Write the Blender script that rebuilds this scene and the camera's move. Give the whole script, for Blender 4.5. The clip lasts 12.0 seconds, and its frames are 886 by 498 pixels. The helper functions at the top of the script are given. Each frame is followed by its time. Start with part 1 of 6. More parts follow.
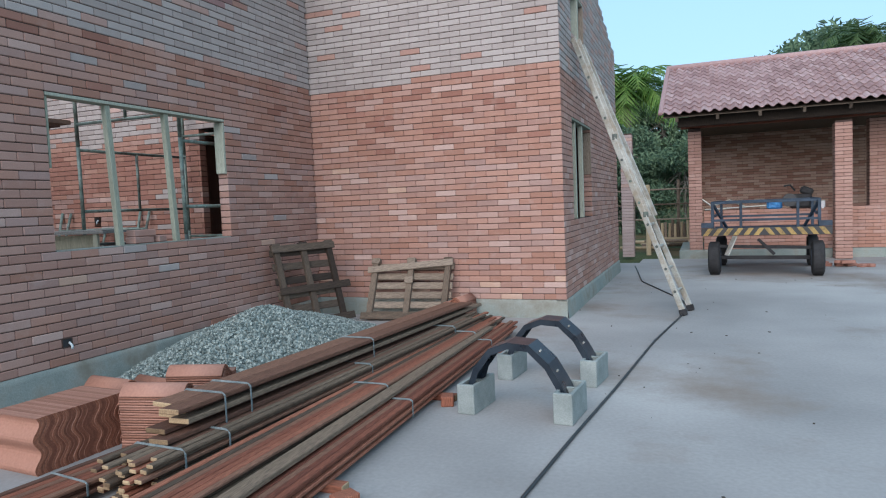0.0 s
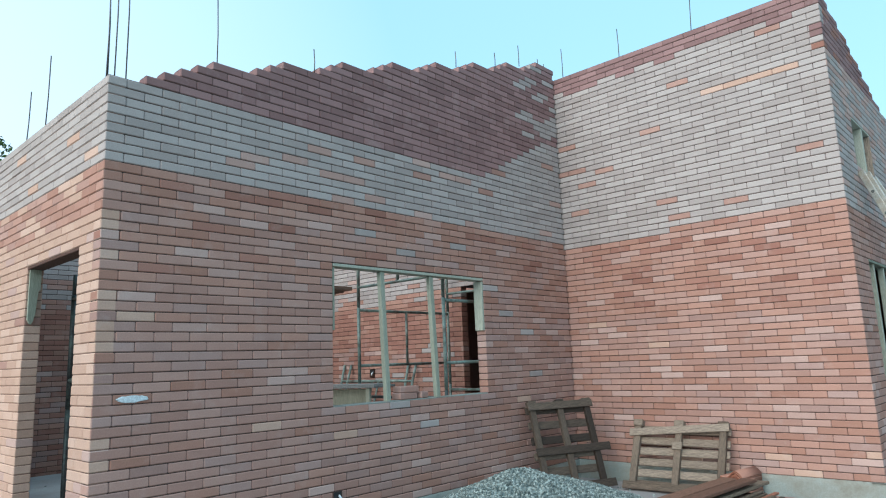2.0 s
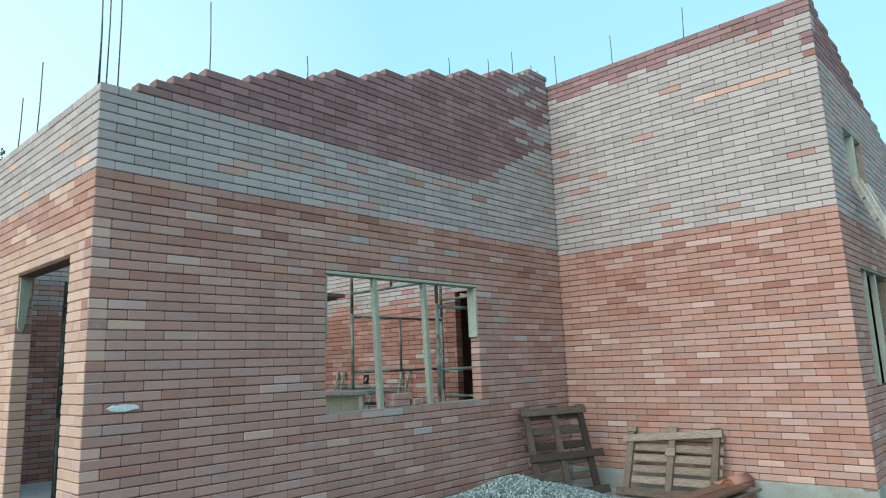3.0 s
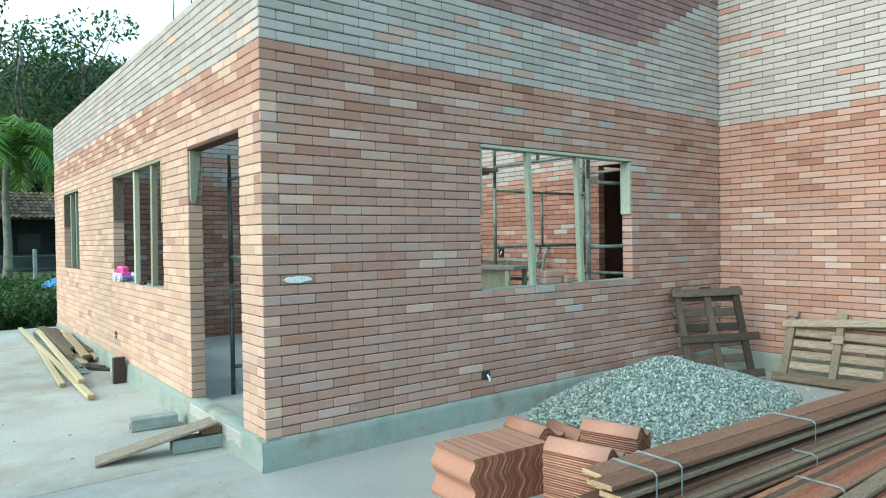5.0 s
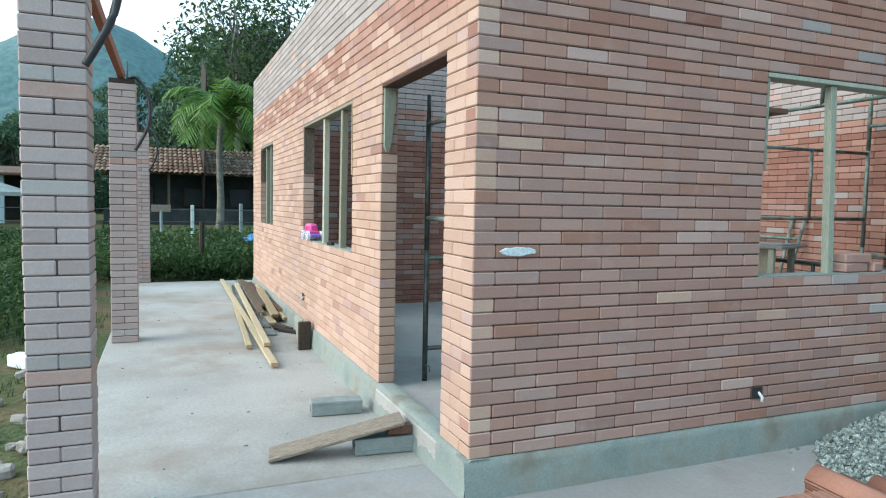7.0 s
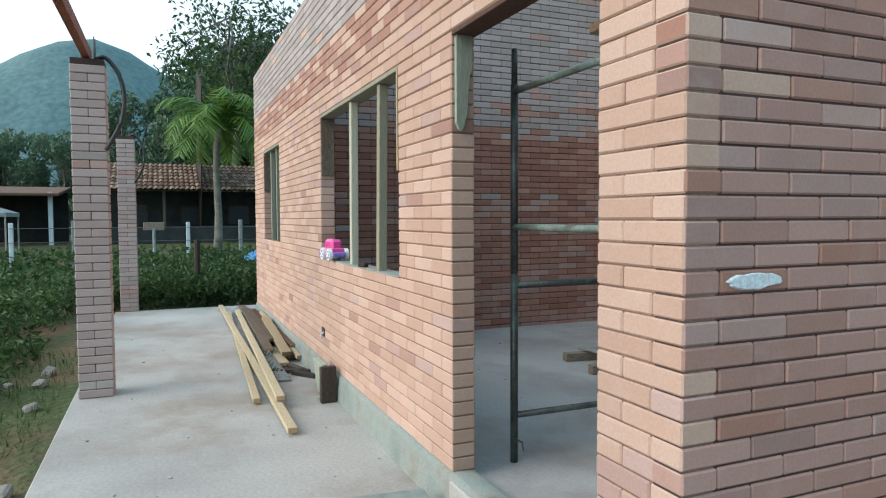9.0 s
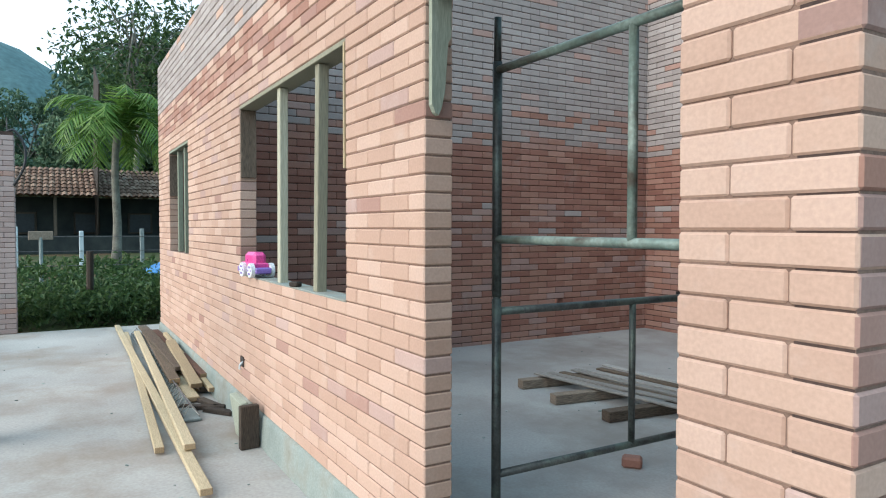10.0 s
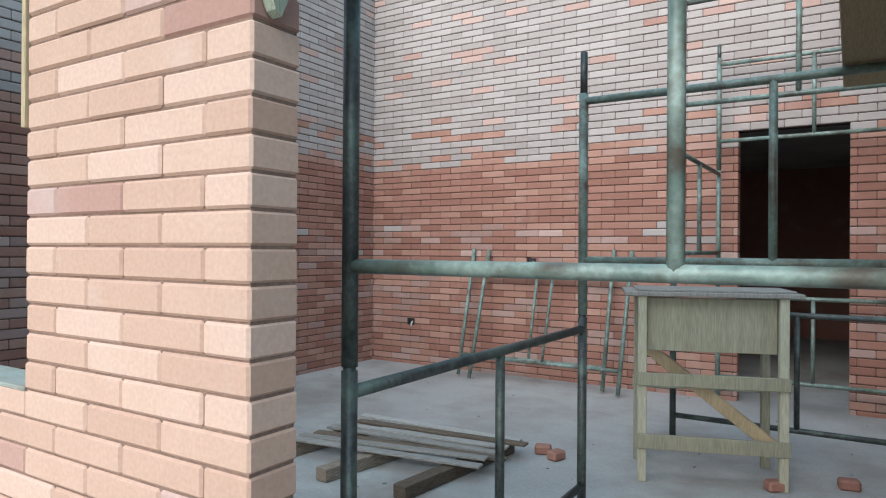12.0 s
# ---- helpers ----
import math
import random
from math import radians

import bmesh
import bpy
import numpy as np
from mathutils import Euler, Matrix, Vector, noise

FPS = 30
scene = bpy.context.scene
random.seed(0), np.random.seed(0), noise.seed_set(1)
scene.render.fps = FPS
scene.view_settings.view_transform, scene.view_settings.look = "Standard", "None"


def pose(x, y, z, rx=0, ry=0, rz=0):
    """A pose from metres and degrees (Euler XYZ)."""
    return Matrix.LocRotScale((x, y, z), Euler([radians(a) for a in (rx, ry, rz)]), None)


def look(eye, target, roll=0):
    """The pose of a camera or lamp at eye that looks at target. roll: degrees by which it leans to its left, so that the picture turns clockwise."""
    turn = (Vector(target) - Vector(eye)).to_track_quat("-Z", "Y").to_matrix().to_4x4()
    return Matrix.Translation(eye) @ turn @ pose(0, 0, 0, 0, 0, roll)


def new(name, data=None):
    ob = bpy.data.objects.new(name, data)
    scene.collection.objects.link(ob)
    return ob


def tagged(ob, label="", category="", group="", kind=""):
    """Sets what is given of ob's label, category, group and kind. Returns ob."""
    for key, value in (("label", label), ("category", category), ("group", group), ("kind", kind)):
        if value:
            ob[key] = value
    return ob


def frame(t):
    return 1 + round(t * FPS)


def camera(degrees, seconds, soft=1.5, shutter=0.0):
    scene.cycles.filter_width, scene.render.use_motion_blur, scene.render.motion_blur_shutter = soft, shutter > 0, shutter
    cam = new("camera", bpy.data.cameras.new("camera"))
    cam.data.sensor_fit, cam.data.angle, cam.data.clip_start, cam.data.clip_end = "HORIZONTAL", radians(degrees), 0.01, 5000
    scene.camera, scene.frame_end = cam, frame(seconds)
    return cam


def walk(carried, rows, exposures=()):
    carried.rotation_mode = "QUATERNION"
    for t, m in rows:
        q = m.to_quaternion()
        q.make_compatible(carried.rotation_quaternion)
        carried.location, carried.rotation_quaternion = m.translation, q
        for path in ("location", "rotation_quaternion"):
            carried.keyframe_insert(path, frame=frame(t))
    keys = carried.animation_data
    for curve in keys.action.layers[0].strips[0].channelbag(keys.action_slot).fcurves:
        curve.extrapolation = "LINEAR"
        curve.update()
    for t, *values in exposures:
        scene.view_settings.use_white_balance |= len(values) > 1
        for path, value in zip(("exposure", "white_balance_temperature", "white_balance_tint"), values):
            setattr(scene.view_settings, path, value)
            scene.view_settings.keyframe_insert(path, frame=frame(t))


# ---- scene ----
cam = camera(67.2, 12.0, soft=1.1)
PATH = [
    (0, (4.923, -1.878, 1.397), (4.193, -0.02, 1.269), -2.4),
    (0.5, (4.767, -1.792, 1.419), (3.653, -0.131, 1.419), -2.9),
    (1, (4.852, -1.809, 1.552), (3.505, -0.337, 1.682), -2.1),
    (1.5, (4.832, -1.768, 1.521), (3.47, -0.323, 1.755), -2.3),
    (2, (4.873, -1.736, 1.511), (3.535, -0.288, 1.847), -2.1),
    (2.5, (4.931, -1.75, 1.521), (3.592, -0.311, 1.891), -2.2),
    (2.7, (4.911, -1.717, 1.524), (3.572, -0.281, 1.905), -2.2),
    (4.3, (4.85, -1.829, 1.674), (3.672, -0.214, 1.632), -1.0),
    (4.5, (4.779, -1.81, 1.672), (3.466, -0.302, 1.636), 0.5),
    (5, (4.444, -1.86, 1.617), (2.867, -0.632, 1.587), -0.8),
    (5.5, (4.151, -1.838, 1.588), (2.457, -0.779, 1.496), -1.2),
    (6, (3.849, -1.653, 1.6), (2.011, -0.87, 1.524), -1.1),
    (6.5, (3.545, -1.529, 1.591), (1.707, -0.751, 1.468), -1.1),
    (7, (3.144, -1.491, 1.583), (1.304, -0.718, 1.45), 1.1),
    (7.5, (2.769, -1.435, 1.555), (0.907, -0.707, 1.495), 0.3),
    (7.6, (2.705, -1.444, 1.569), (0.828, -0.757, 1.501), -0.3),
    (7.7, (2.603, -1.412, 1.583), (0.718, -0.757, 1.452), 0.3),
    (9.5, (1.07, -1.321, 1.519), (-0.729, -0.45, 1.456), -0.6),
    (10, (0.655, -1.244, 1.527), (-1.072, -0.238, 1.462), 0.1),
    (10.5, (0.213, -1.095, 1.566), (-1.468, -0.012, 1.52), 0.9),
    (11, (-0.144, -0.997, 1.534), (-1.659, 0.309, 1.506), 0.4),
    (11.5, (-0.364, -0.968, 1.537), (-1.637, 0.574, 1.613), 1.1),
    (12, (-0.659, -0.868, 1.516), (-1.718, 0.829, 1.52), 0.4),
]
walk(cam, [(t, look(eye, target, roll)) for t, eye, target, roll in PATH],
     exposures=[(0.0, 0.28, 5850, 16), (0.5, 0.66, 5700, 14), (1.0, 1.05, 5700, 13), (1.5, 0.78, 5950, 18), (2.0, 0.5, 5780, 7), (2.5, 0.45, 5780, 5), (4.5, 0.83, 5850, -7), (5.0, 1.0, 5850, -6), (5.5, 0.86, 5850, -4), (6.5, 0.74, 5950, 4), (7.0, 0.81, 5950, 7), (7.5, 0.99, 6050, 9), (9.5, 0.43, 6180, 11), (10.0, 0.75, 6080, 11), (10.5, 0.74, 5930, 10), (11.0, 0.67, 5900, 11), (12.0, 0.85, 5880, 10)])

# ---- world, sun, exposure ----
SUN_AZ, SUN_EL = 272.0, 31.0     # degrees: a veiled sun behind the camera's side of the yard
world = bpy.data.worlds.new("sky_world")
scene.world = world
world.use_nodes = True
_wn, _wl = world.node_tree.nodes, world.node_tree.links
_sky = _wn.new("ShaderNodeTexSky")
_sky.sky_type = "NISHITA"
_sky.sun_disc = False
_sky.sun_elevation = radians(SUN_EL)
_sky.sun_rotation = radians(90 - SUN_AZ)
_sky.air_density, _sky.dust_density, _sky.ozone_density = 1.0, 4.0, 1.0
_veil = _wn.new("ShaderNodeMix")          # thin high cloud over the clear sky
_veil.data_type, _veil.blend_type = "RGBA", "MIX"
_veil.inputs[0].default_value = 0.55
_veil.inputs[7].default_value = (3.5, 6.0, 6.9, 1)
_wn["Background"].inputs["Strength"].default_value = 0.15
_tc = _wn.new("ShaderNodeTexCoord")
_dot = _wn.new("ShaderNodeVectorMath")
_dot.operation = "DOT_PRODUCT"
_dot.inputs[1].default_value = (-0.96, -0.28, 0.0)      # the cloud thickens to white in the west
_map = _wn.new("ShaderNodeMapRange")
_map.inputs["From Min"].default_value, _map.inputs["From Max"].default_value = 0.45, 1.0
_cloud = _wn.new("ShaderNodeMix")
_cloud.data_type = "RGBA"
_cloud.inputs[6].default_value = (3.5, 6.0, 6.9, 1)
_cloud.inputs[7].default_value = (8.0, 8.9, 9.2, 1)
_wl.new(_tc.outputs["Generated"], _dot.inputs[0])
_wl.new(_dot.outputs["Value"], _map.inputs["Value"])
_wl.new(_map.outputs["Result"], _cloud.inputs[0])
_wl.new(_cloud.outputs[2], _veil.inputs[7])
_wl.new(_sky.outputs["Color"], _veil.inputs[6])
_wl.new(_veil.outputs[2], _wn["Background"].inputs["Color"])
sun_data = bpy.data.lights.new("sun", "SUN")
sun_data.energy, sun_data.angle, sun_data.color = 1.7, radians(64), (1.0, 0.95, 0.88)
sun_lamp = new("sun", sun_data)
_d = Vector((math.cos(radians(SUN_AZ)) * math.cos(radians(SUN_EL)), math.sin(radians(SUN_AZ)) * math.cos(radians(SUN_EL)), math.sin(radians(SUN_EL))))
sun_lamp.matrix_world = look(_d * 60, (0, 0, 0))

# ---- materials ----
def ramp(nt, stops):
    r = nt.nodes.new("ShaderNodeValToRGB")
    r.color_ramp.elements[0].position, r.color_ramp.elements[0].color = stops[0][0], (*stops[0][1], 1)
    r.color_ramp.elements[1].position, r.color_ramp.elements[1].color = stops[-1][0], (*stops[-1][1], 1)
    for p, c in stops[1:-1]:
        e = r.color_ramp.elements.new(p)
        e.color = (*c, 1)
    return r


def surface(name, stops, rough=0.85, metal=0.0, scale=8.0, fine=90.0, bump=0.15, fine_mix=0.25, vary=None, stretch=None, depth=0.01, spec=0.3, stain=None, stain_scale=1.2, translucent=0.0, stain_range=(0.47, 0.66), stain_most=1.0):
    """Procedural surface: a ramp over noise, a fine grain, optional variation piece by piece, optional stains."""
    m = bpy.data.materials.new(name)
    m.use_nodes = True
    nt = m.node_tree
    b = nt.nodes["Principled BSDF"]
    b.inputs["Metallic"].default_value = metal
    b.inputs["Specular IOR Level"].default_value = spec
    tc = nt.nodes.new("ShaderNodeTexCoord")
    geo = nt.nodes.new("ShaderNodeNewGeometry")
    src = geo.outputs["Position"] if not stretch else tc.outputs["Object"]
    mp = nt.nodes.new("ShaderNodeMapping")
    if stretch:
        mp.inputs["Scale"].default_value = stretch
    nt.links.new(src, mp.inputs["Vector"])
    n1 = nt.nodes.new("ShaderNodeTexNoise")
    n1.inputs["Scale"].default_value, n1.inputs["Detail"].default_value = scale, 5
    n2 = nt.nodes.new("ShaderNodeTexNoise")
    n2.inputs["Scale"].default_value, n2.inputs["Detail"].default_value = fine, 3
    nt.links.new(mp.outputs[0], n1.inputs["Vector"])
    nt.links.new(mp.outputs[0], n2.inputs["Vector"])
    fac = n1.outputs["Fac"]
    if vary:
        mix = nt.nodes.new("ShaderNodeMix")
        mix.inputs[0].default_value = 0.62
        nt.links.new(fac, mix.inputs[2])
        if vary == "object":
            nt.links.new(nt.nodes.new("ShaderNodeObjectInfo").outputs["Random"], mix.inputs[3])
        else:
            nt.links.new(geo.outputs["Random Per Island"], mix.inputs[3])
        fac = mix.outputs[0]
    r = ramp(nt, stops)
    nt.links.new(fac, r.inputs["Fac"])
    col = r.outputs["Color"]
    g = ramp(nt, [(0.3, (1 - fine_mix,) * 3), (0.7, (1 + fine_mix * 0.4,) * 3)])
    nt.links.new(n2.outputs["Fac"], g.inputs["Fac"])
    mul = nt.nodes.new("ShaderNodeMix")
    mul.data_type, mul.blend_type = "RGBA", "MULTIPLY"
    mul.inputs[0].default_value = 1.0
    nt.links.new(col, mul.inputs[6])
    nt.links.new(g.outputs["Color"], mul.inputs[7])
    col = mul.outputs[2]
    if stain:
        n3 = nt.nodes.new("ShaderNodeTexNoise")
        n3.inputs["Scale"].default_value, n3.inputs["Detail"].default_value = stain_scale, 8
        n3.inputs["Roughness"].default_value = 0.65
        nt.links.new(mp.outputs[0], n3.inputs["Vector"])
        k = ramp(nt, [(stain_range[0], (0, 0, 0)), (stain_range[1], (stain_most,) * 3)])
        nt.links.new(n3.outputs["Fac"], k.inputs["Fac"])
        sm = nt.nodes.new("ShaderNodeMix")
        sm.data_type = "RGBA"
        nt.links.new(k.outputs["Color"], sm.inputs[0])
        nt.links.new(col, sm.inputs[6])
        sm.inputs[7].default_value = (*stain, 1)
        col = sm.outputs[2]
    nt.links.new(col, b.inputs["Base Color"])
    rr = ramp(nt, [(0.3, (max(0.05, rough - 0.1),) * 3), (0.7, (min(1.0, rough + 0.08),) * 3)])
    nt.links.new(n1.outputs["Fac"], rr.inputs["Fac"])
    nt.links.new(rr.outputs["Color"], b.inputs["Roughness"])
    if bump:
        bp = nt.nodes.new("ShaderNodeBump")
        bp.inputs["Strength"].default_value, bp.inputs["Distance"].default_value = bump, depth
        nt.links.new(n2.outputs["Fac"], bp.inputs["Height"])
        nt.links.new(bp.outputs["Normal"], b.inputs["Normal"])
    if translucent:
        b.inputs["Transmission Weight"].default_value = 0.0
        tr = nt.nodes.new("ShaderNodeBsdfTranslucent")
        nt.links.new(col, tr.inputs["Color"])
        ms = nt.nodes.new("ShaderNodeMixShader")
        ms.inputs[0].default_value = translucent
        nt.links.new(b.outputs[0], ms.inputs[1])
        nt.links.new(tr.outputs[0], ms.inputs[2])
        nt.links.new(ms.outputs[0], nt.nodes["Material Output"].inputs["Surface"])
    return m


BRICK_STOPS = {
    "salmon": [(0.25, (0.335, 0.197, 0.158)), (0.5, (0.37, 0.224, 0.182)), (0.75, (0.405, 0.254, 0.208))],
    "orange": [(0.25, (0.32, 0.172, 0.128)), (0.5, (0.36, 0.20, 0.152)), (0.75, (0.40, 0.232, 0.18))],
    "pale": [(0.25, (0.325, 0.283, 0.264)), (0.5, (0.363, 0.319, 0.299)), (0.75, (0.402, 0.358, 0.337))],
    "brown": [(0.25, (0.21, 0.125, 0.12)), (0.5, (0.25, 0.152, 0.146)), (0.75, (0.29, 0.178, 0.171))],
    "dark": [(0.25, (0.265, 0.13, 0.098)), (0.5, (0.30, 0.15, 0.114)), (0.75, (0.335, 0.174, 0.134))],
    "tan": [(0.25, (0.445, 0.292, 0.222)), (0.5, (0.485, 0.328, 0.252)), (0.75, (0.525, 0.366, 0.29))],
    "lilac": [(0.25, (0.365, 0.285, 0.265)), (0.5, (0.40, 0.318, 0.298)), (0.75, (0.435, 0.352, 0.332))],
    "mauve": [(0.25, (0.305, 0.192, 0.162)), (0.5, (0.345, 0.225, 0.193)), (0.75, (0.385, 0.262, 0.23))],
    "rose": [(0.25, (0.395, 0.262, 0.222)), (0.5, (0.43, 0.295, 0.253)), (0.75, (0.465, 0.33, 0.287))],
}
PALE_BLOOM = {k: tuple(0.45 * c + 0.55 * g for c, g in zip(v[1][1], (0.46, 0.41, 0.385))) for k, v in BRICK_STOPS.items()}   # lime bloom and dust on the faces
BRICK = {}
for _k, _s in BRICK_STOPS.items():
    for _v in ("object", "island"):
        BRICK[_k, _v] = surface("brick_" + _k + "_" + _v, _s, 0.88, scale=9.0, fine=95, bump=0.13, fine_mix=0.09, vary=_v, depth=0.003, stain=PALE_BLOOM[_k], stain_scale=4.5, stain_range=(0.56, 0.80), stain_most=0.55, spec=0.2)
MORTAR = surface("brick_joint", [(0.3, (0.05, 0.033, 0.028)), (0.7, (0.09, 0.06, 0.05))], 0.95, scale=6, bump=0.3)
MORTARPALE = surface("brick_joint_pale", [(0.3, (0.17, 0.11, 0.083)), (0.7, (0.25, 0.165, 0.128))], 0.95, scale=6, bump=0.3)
CONCRETE = surface("slab_concrete", [(0.25, (0.30, 0.285, 0.265)), (0.5, (0.385, 0.37, 0.345)), (0.75, (0.46, 0.445, 0.415))], 0.82, scale=0.9, fine=45, bump=0.12, fine_mix=0.14, stain=(0.25, 0.20, 0.155), stain_scale=0.55, depth=0.006)
YARD = surface("yard_concrete", [(0.25, (0.22, 0.212, 0.205)), (0.5, (0.315, 0.305, 0.295)), (0.75, (0.41, 0.40, 0.385))], 0.8, scale=0.5, fine=38, bump=0.1, fine_mix=0.09, stain=(0.20, 0.155, 0.12), stain_scale=0.45, depth=0.005, stain_range=(0.52, 0.68), stain_most=0.8)
INFLOOR = surface("screed_concrete", [(0.25, (0.29, 0.28, 0.27)), (0.5, (0.37, 0.36, 0.35)), (0.75, (0.44, 0.43, 0.41))], 0.85, scale=0.8, fine=60, bump=0.12, fine_mix=0.12, stain=(0.27, 0.245, 0.225), stain_scale=0.9)
PLINTH = surface("plinth_render", [(0.25, (0.17, 0.20, 0.185)), (0.5, (0.265, 0.30, 0.275)), (0.75, (0.38, 0.39, 0.355))], 0.9, scale=2.2, fine=85, bump=0.3, fine_mix=0.18, stain=(0.20, 0.19, 0.155), stain_scale=2.2, depth=0.004)
BLOCKC = surface("block_concrete", [(0.25, (0.185, 0.215, 0.207)), (0.75, (0.31, 0.345, 0.333))], 0.92, scale=8, fine=120, bump=0.35, fine_mix=0.16)
GRAVEL = surface("crushed_stone", [(0.15, (0.085, 0.112, 0.107)), (0.5, (0.22, 0.265, 0.25)), (0.85, (0.44, 0.50, 0.47))], 0.85, scale=20, fine=120, bump=0.2, vary="island")
CLAY = surface("clay_tile", [(0.25, (0.255, 0.122, 0.083)), (0.5, (0.32, 0.16, 0.112)), (0.75, (0.375, 0.20, 0.148))], 0.75, scale=3, fine=60, bump=0.12, fine_mix=0.12, vary="object")
CLAYDARK = surface("clay_tile_end", [(0.3, (0.20, 0.075, 0.045)), (0.7, (0.30, 0.12, 0.07))], 0.85, scale=5, fine=80, bump=0.2, vary="object")
WOODS = {
    "grey": surface("wood_weathered", [(0.25, (0.115, 0.085, 0.062)), (0.5, (0.205, 0.158, 0.118)), (0.75, (0.30, 0.24, 0.185))], 0.88, scale=3, fine=20, bump=0.5, fine_mix=0.55, vary="object", stretch=(12, 12, 1.0), depth=0.004),
    "dark": surface("wood_dark_brown", [(0.25, (0.042, 0.031, 0.024)), (0.5, (0.085, 0.064, 0.048)), (0.75, (0.15, 0.118, 0.09))], 0.85, scale=3, fine=20, bump=0.5, fine_mix=0.55, vary="object", stretch=(12, 12, 1.0), depth=0.004),
    "red": surface("wood_red_hard", [(0.25, (0.15, 0.05, 0.03)), (0.5, (0.235, 0.082, 0.048)), (0.75, (0.33, 0.13, 0.078))], 0.72, scale=3, fine=20, bump=0.4, fine_mix=0.5, vary="object", stretch=(12, 12, 1.0), depth=0.003),
    "brown": surface("wood_brown_beam", [(0.25, (0.095, 0.045, 0.03)), (0.5, (0.15, 0.073, 0.047)), (0.75, (0.22, 0.115, 0.075))], 0.75, scale=3, fine=20, bump=0.4, fine_mix=0.5, vary="object", stretch=(12, 12, 1.0), depth=0.003),
    "tan": surface("wood_tan_weathered", [(0.25, (0.075, 0.052, 0.036)), (0.5, (0.125, 0.09, 0.062)), (0.75, (0.20, 0.148, 0.104))], 0.85, scale=3, fine=20, bump=0.45, fine_mix=0.5, vary="object", stretch=(12, 12, 1.0), depth=0.003),
    "pine": surface("wood_pine_pale", [(0.25, (0.33, 0.255, 0.155)), (0.5, (0.43, 0.34, 0.21)), (0.75, (0.52, 0.425, 0.28))], 0.8, scale=3, fine=22, bump=0.25, fine_mix=0.25, vary="object", stretch=(12, 12, 1.0), depth=0.003),
    "green": surface("wood_greenish_formwork", [(0.25, (0.225, 0.25, 0.19)), (0.5, (0.31, 0.335, 0.265)), (0.75, (0.40, 0.42, 0.345))], 0.82, scale=3, fine=22, bump=0.3, fine_mix=0.28, vary="object", stretch=(12, 12, 1.0), depth=0.003),
    "olive": surface("wood_olive_formwork", [(0.25, (0.27, 0.255, 0.185)), (0.5, (0.37, 0.355, 0.265)), (0.75, (0.47, 0.455, 0.35))], 0.82, scale=2, fine=14, bump=0.2, fine_mix=0.25, vary="object", stretch=(12, 12, 1.0), depth=0.003),
    "bleached": surface("wood_bleached", [(0.25, (0.27, 0.255, 0.235)), (0.5, (0.37, 0.355, 0.33)), (0.75, (0.47, 0.455, 0.43))], 0.88, scale=3, fine=26, bump=0.3, fine_mix=0.35, vary="object", stretch=(12, 12, 1.0), depth=0.003),
    "end": surface("wood_sawn_end", [(0.2, (0.14, 0.09, 0.05)), (0.5, (0.29, 0.20, 0.115)), (0.8, (0.44, 0.32, 0.19))], 0.85, scale=20, fine=120, bump=0.3, vary="object"),
}
GREENSTEEL = surface("scaffold_green_paint", [(0.25, (0.11, 0.155, 0.135)), (0.5, (0.18, 0.245, 0.215)), (0.75, (0.29, 0.36, 0.32))], 0.5, metal=0.15, scale=9, fine=60, bump=0.12, stain=(0.085, 0.075, 0.06), stain_scale=7, spec=0.45)
DARKSTEEL = surface("scaffold_worn_steel", [(0.25, (0.045, 0.05, 0.05)), (0.75, (0.11, 0.12, 0.115))], 0.5, metal=0.5, scale=12, fine=80, bump=0.15, stain=(0.13, 0.17, 0.145), stain_scale=5)
REBAR = surface("rebar_steel", [(0.3, (0.10, 0.09, 0.09)), (0.7, (0.20, 0.19, 0.19))], 0.6, metal=0.6, scale=20)
BLACK = surface("black_plastic", [(0.3, (0.012, 0.013, 0.015)), (0.7, (0.03, 0.032, 0.036))], 0.45, scale=8, bump=0.05, spec=0.5)
RUBBER = surface("tyre_rubber", [(0.3, (0.018, 0.018, 0.019)), (0.7, (0.04, 0.04, 0.042))], 0.85, scale=10, bump=0.3)
FENDER = surface("fender_bluish_black", [(0.3, (0.008, 0.013, 0.02)), (0.7, (0.018, 0.03, 0.045))], 0.34, scale=5, bump=0.05, spec=0.5)
ALU = surface("ladder_aluminium", [(0.3, (0.34, 0.35, 0.32)), (0.7, (0.52, 0.52, 0.48))], 0.55, metal=0.35, scale=9, bump=0.1, stain=(0.30, 0.26, 0.20), stain_scale=5)
BLUESTEEL = surface("trailer_blue_steel", [(0.3, (0.022, 0.036, 0.055)), (0.7, (0.052, 0.075, 0.108))], 0.55, metal=0.2, scale=6, bump=0.1)
YELLOW = surface("stripe_yellow", [(0.3, (0.30, 0.20, 0.07)), (0.7, (0.44, 0.31, 0.11))], 0.7, scale=8, stain=(0.12, 0.09, 0.05), stain_scale=9)
ROOFTILE = surface("roof_tile_pinkish", [(0.2, (0.30, 0.185, 0.175)), (0.5, (0.38, 0.25, 0.24)), (0.8, (0.45, 0.325, 0.315))], 0.7, scale=3, fine=30, bump=0.1, vary="island")
ROOFOLD = surface("roof_tile_old", [(0.2, (0.13, 0.075, 0.05)), (0.5, (0.21, 0.125, 0.085)), (0.8, (0.31, 0.21, 0.15))], 0.9, scale=2, fine=20, bump=0.1, vary="island")
PINK = surface("toy_pink_plastic", [(0.3, (0.72, 0.06, 0.28)), (0.7, (0.80, 0.10, 0.34))], 0.35, bump=0.0, spec=0.5)
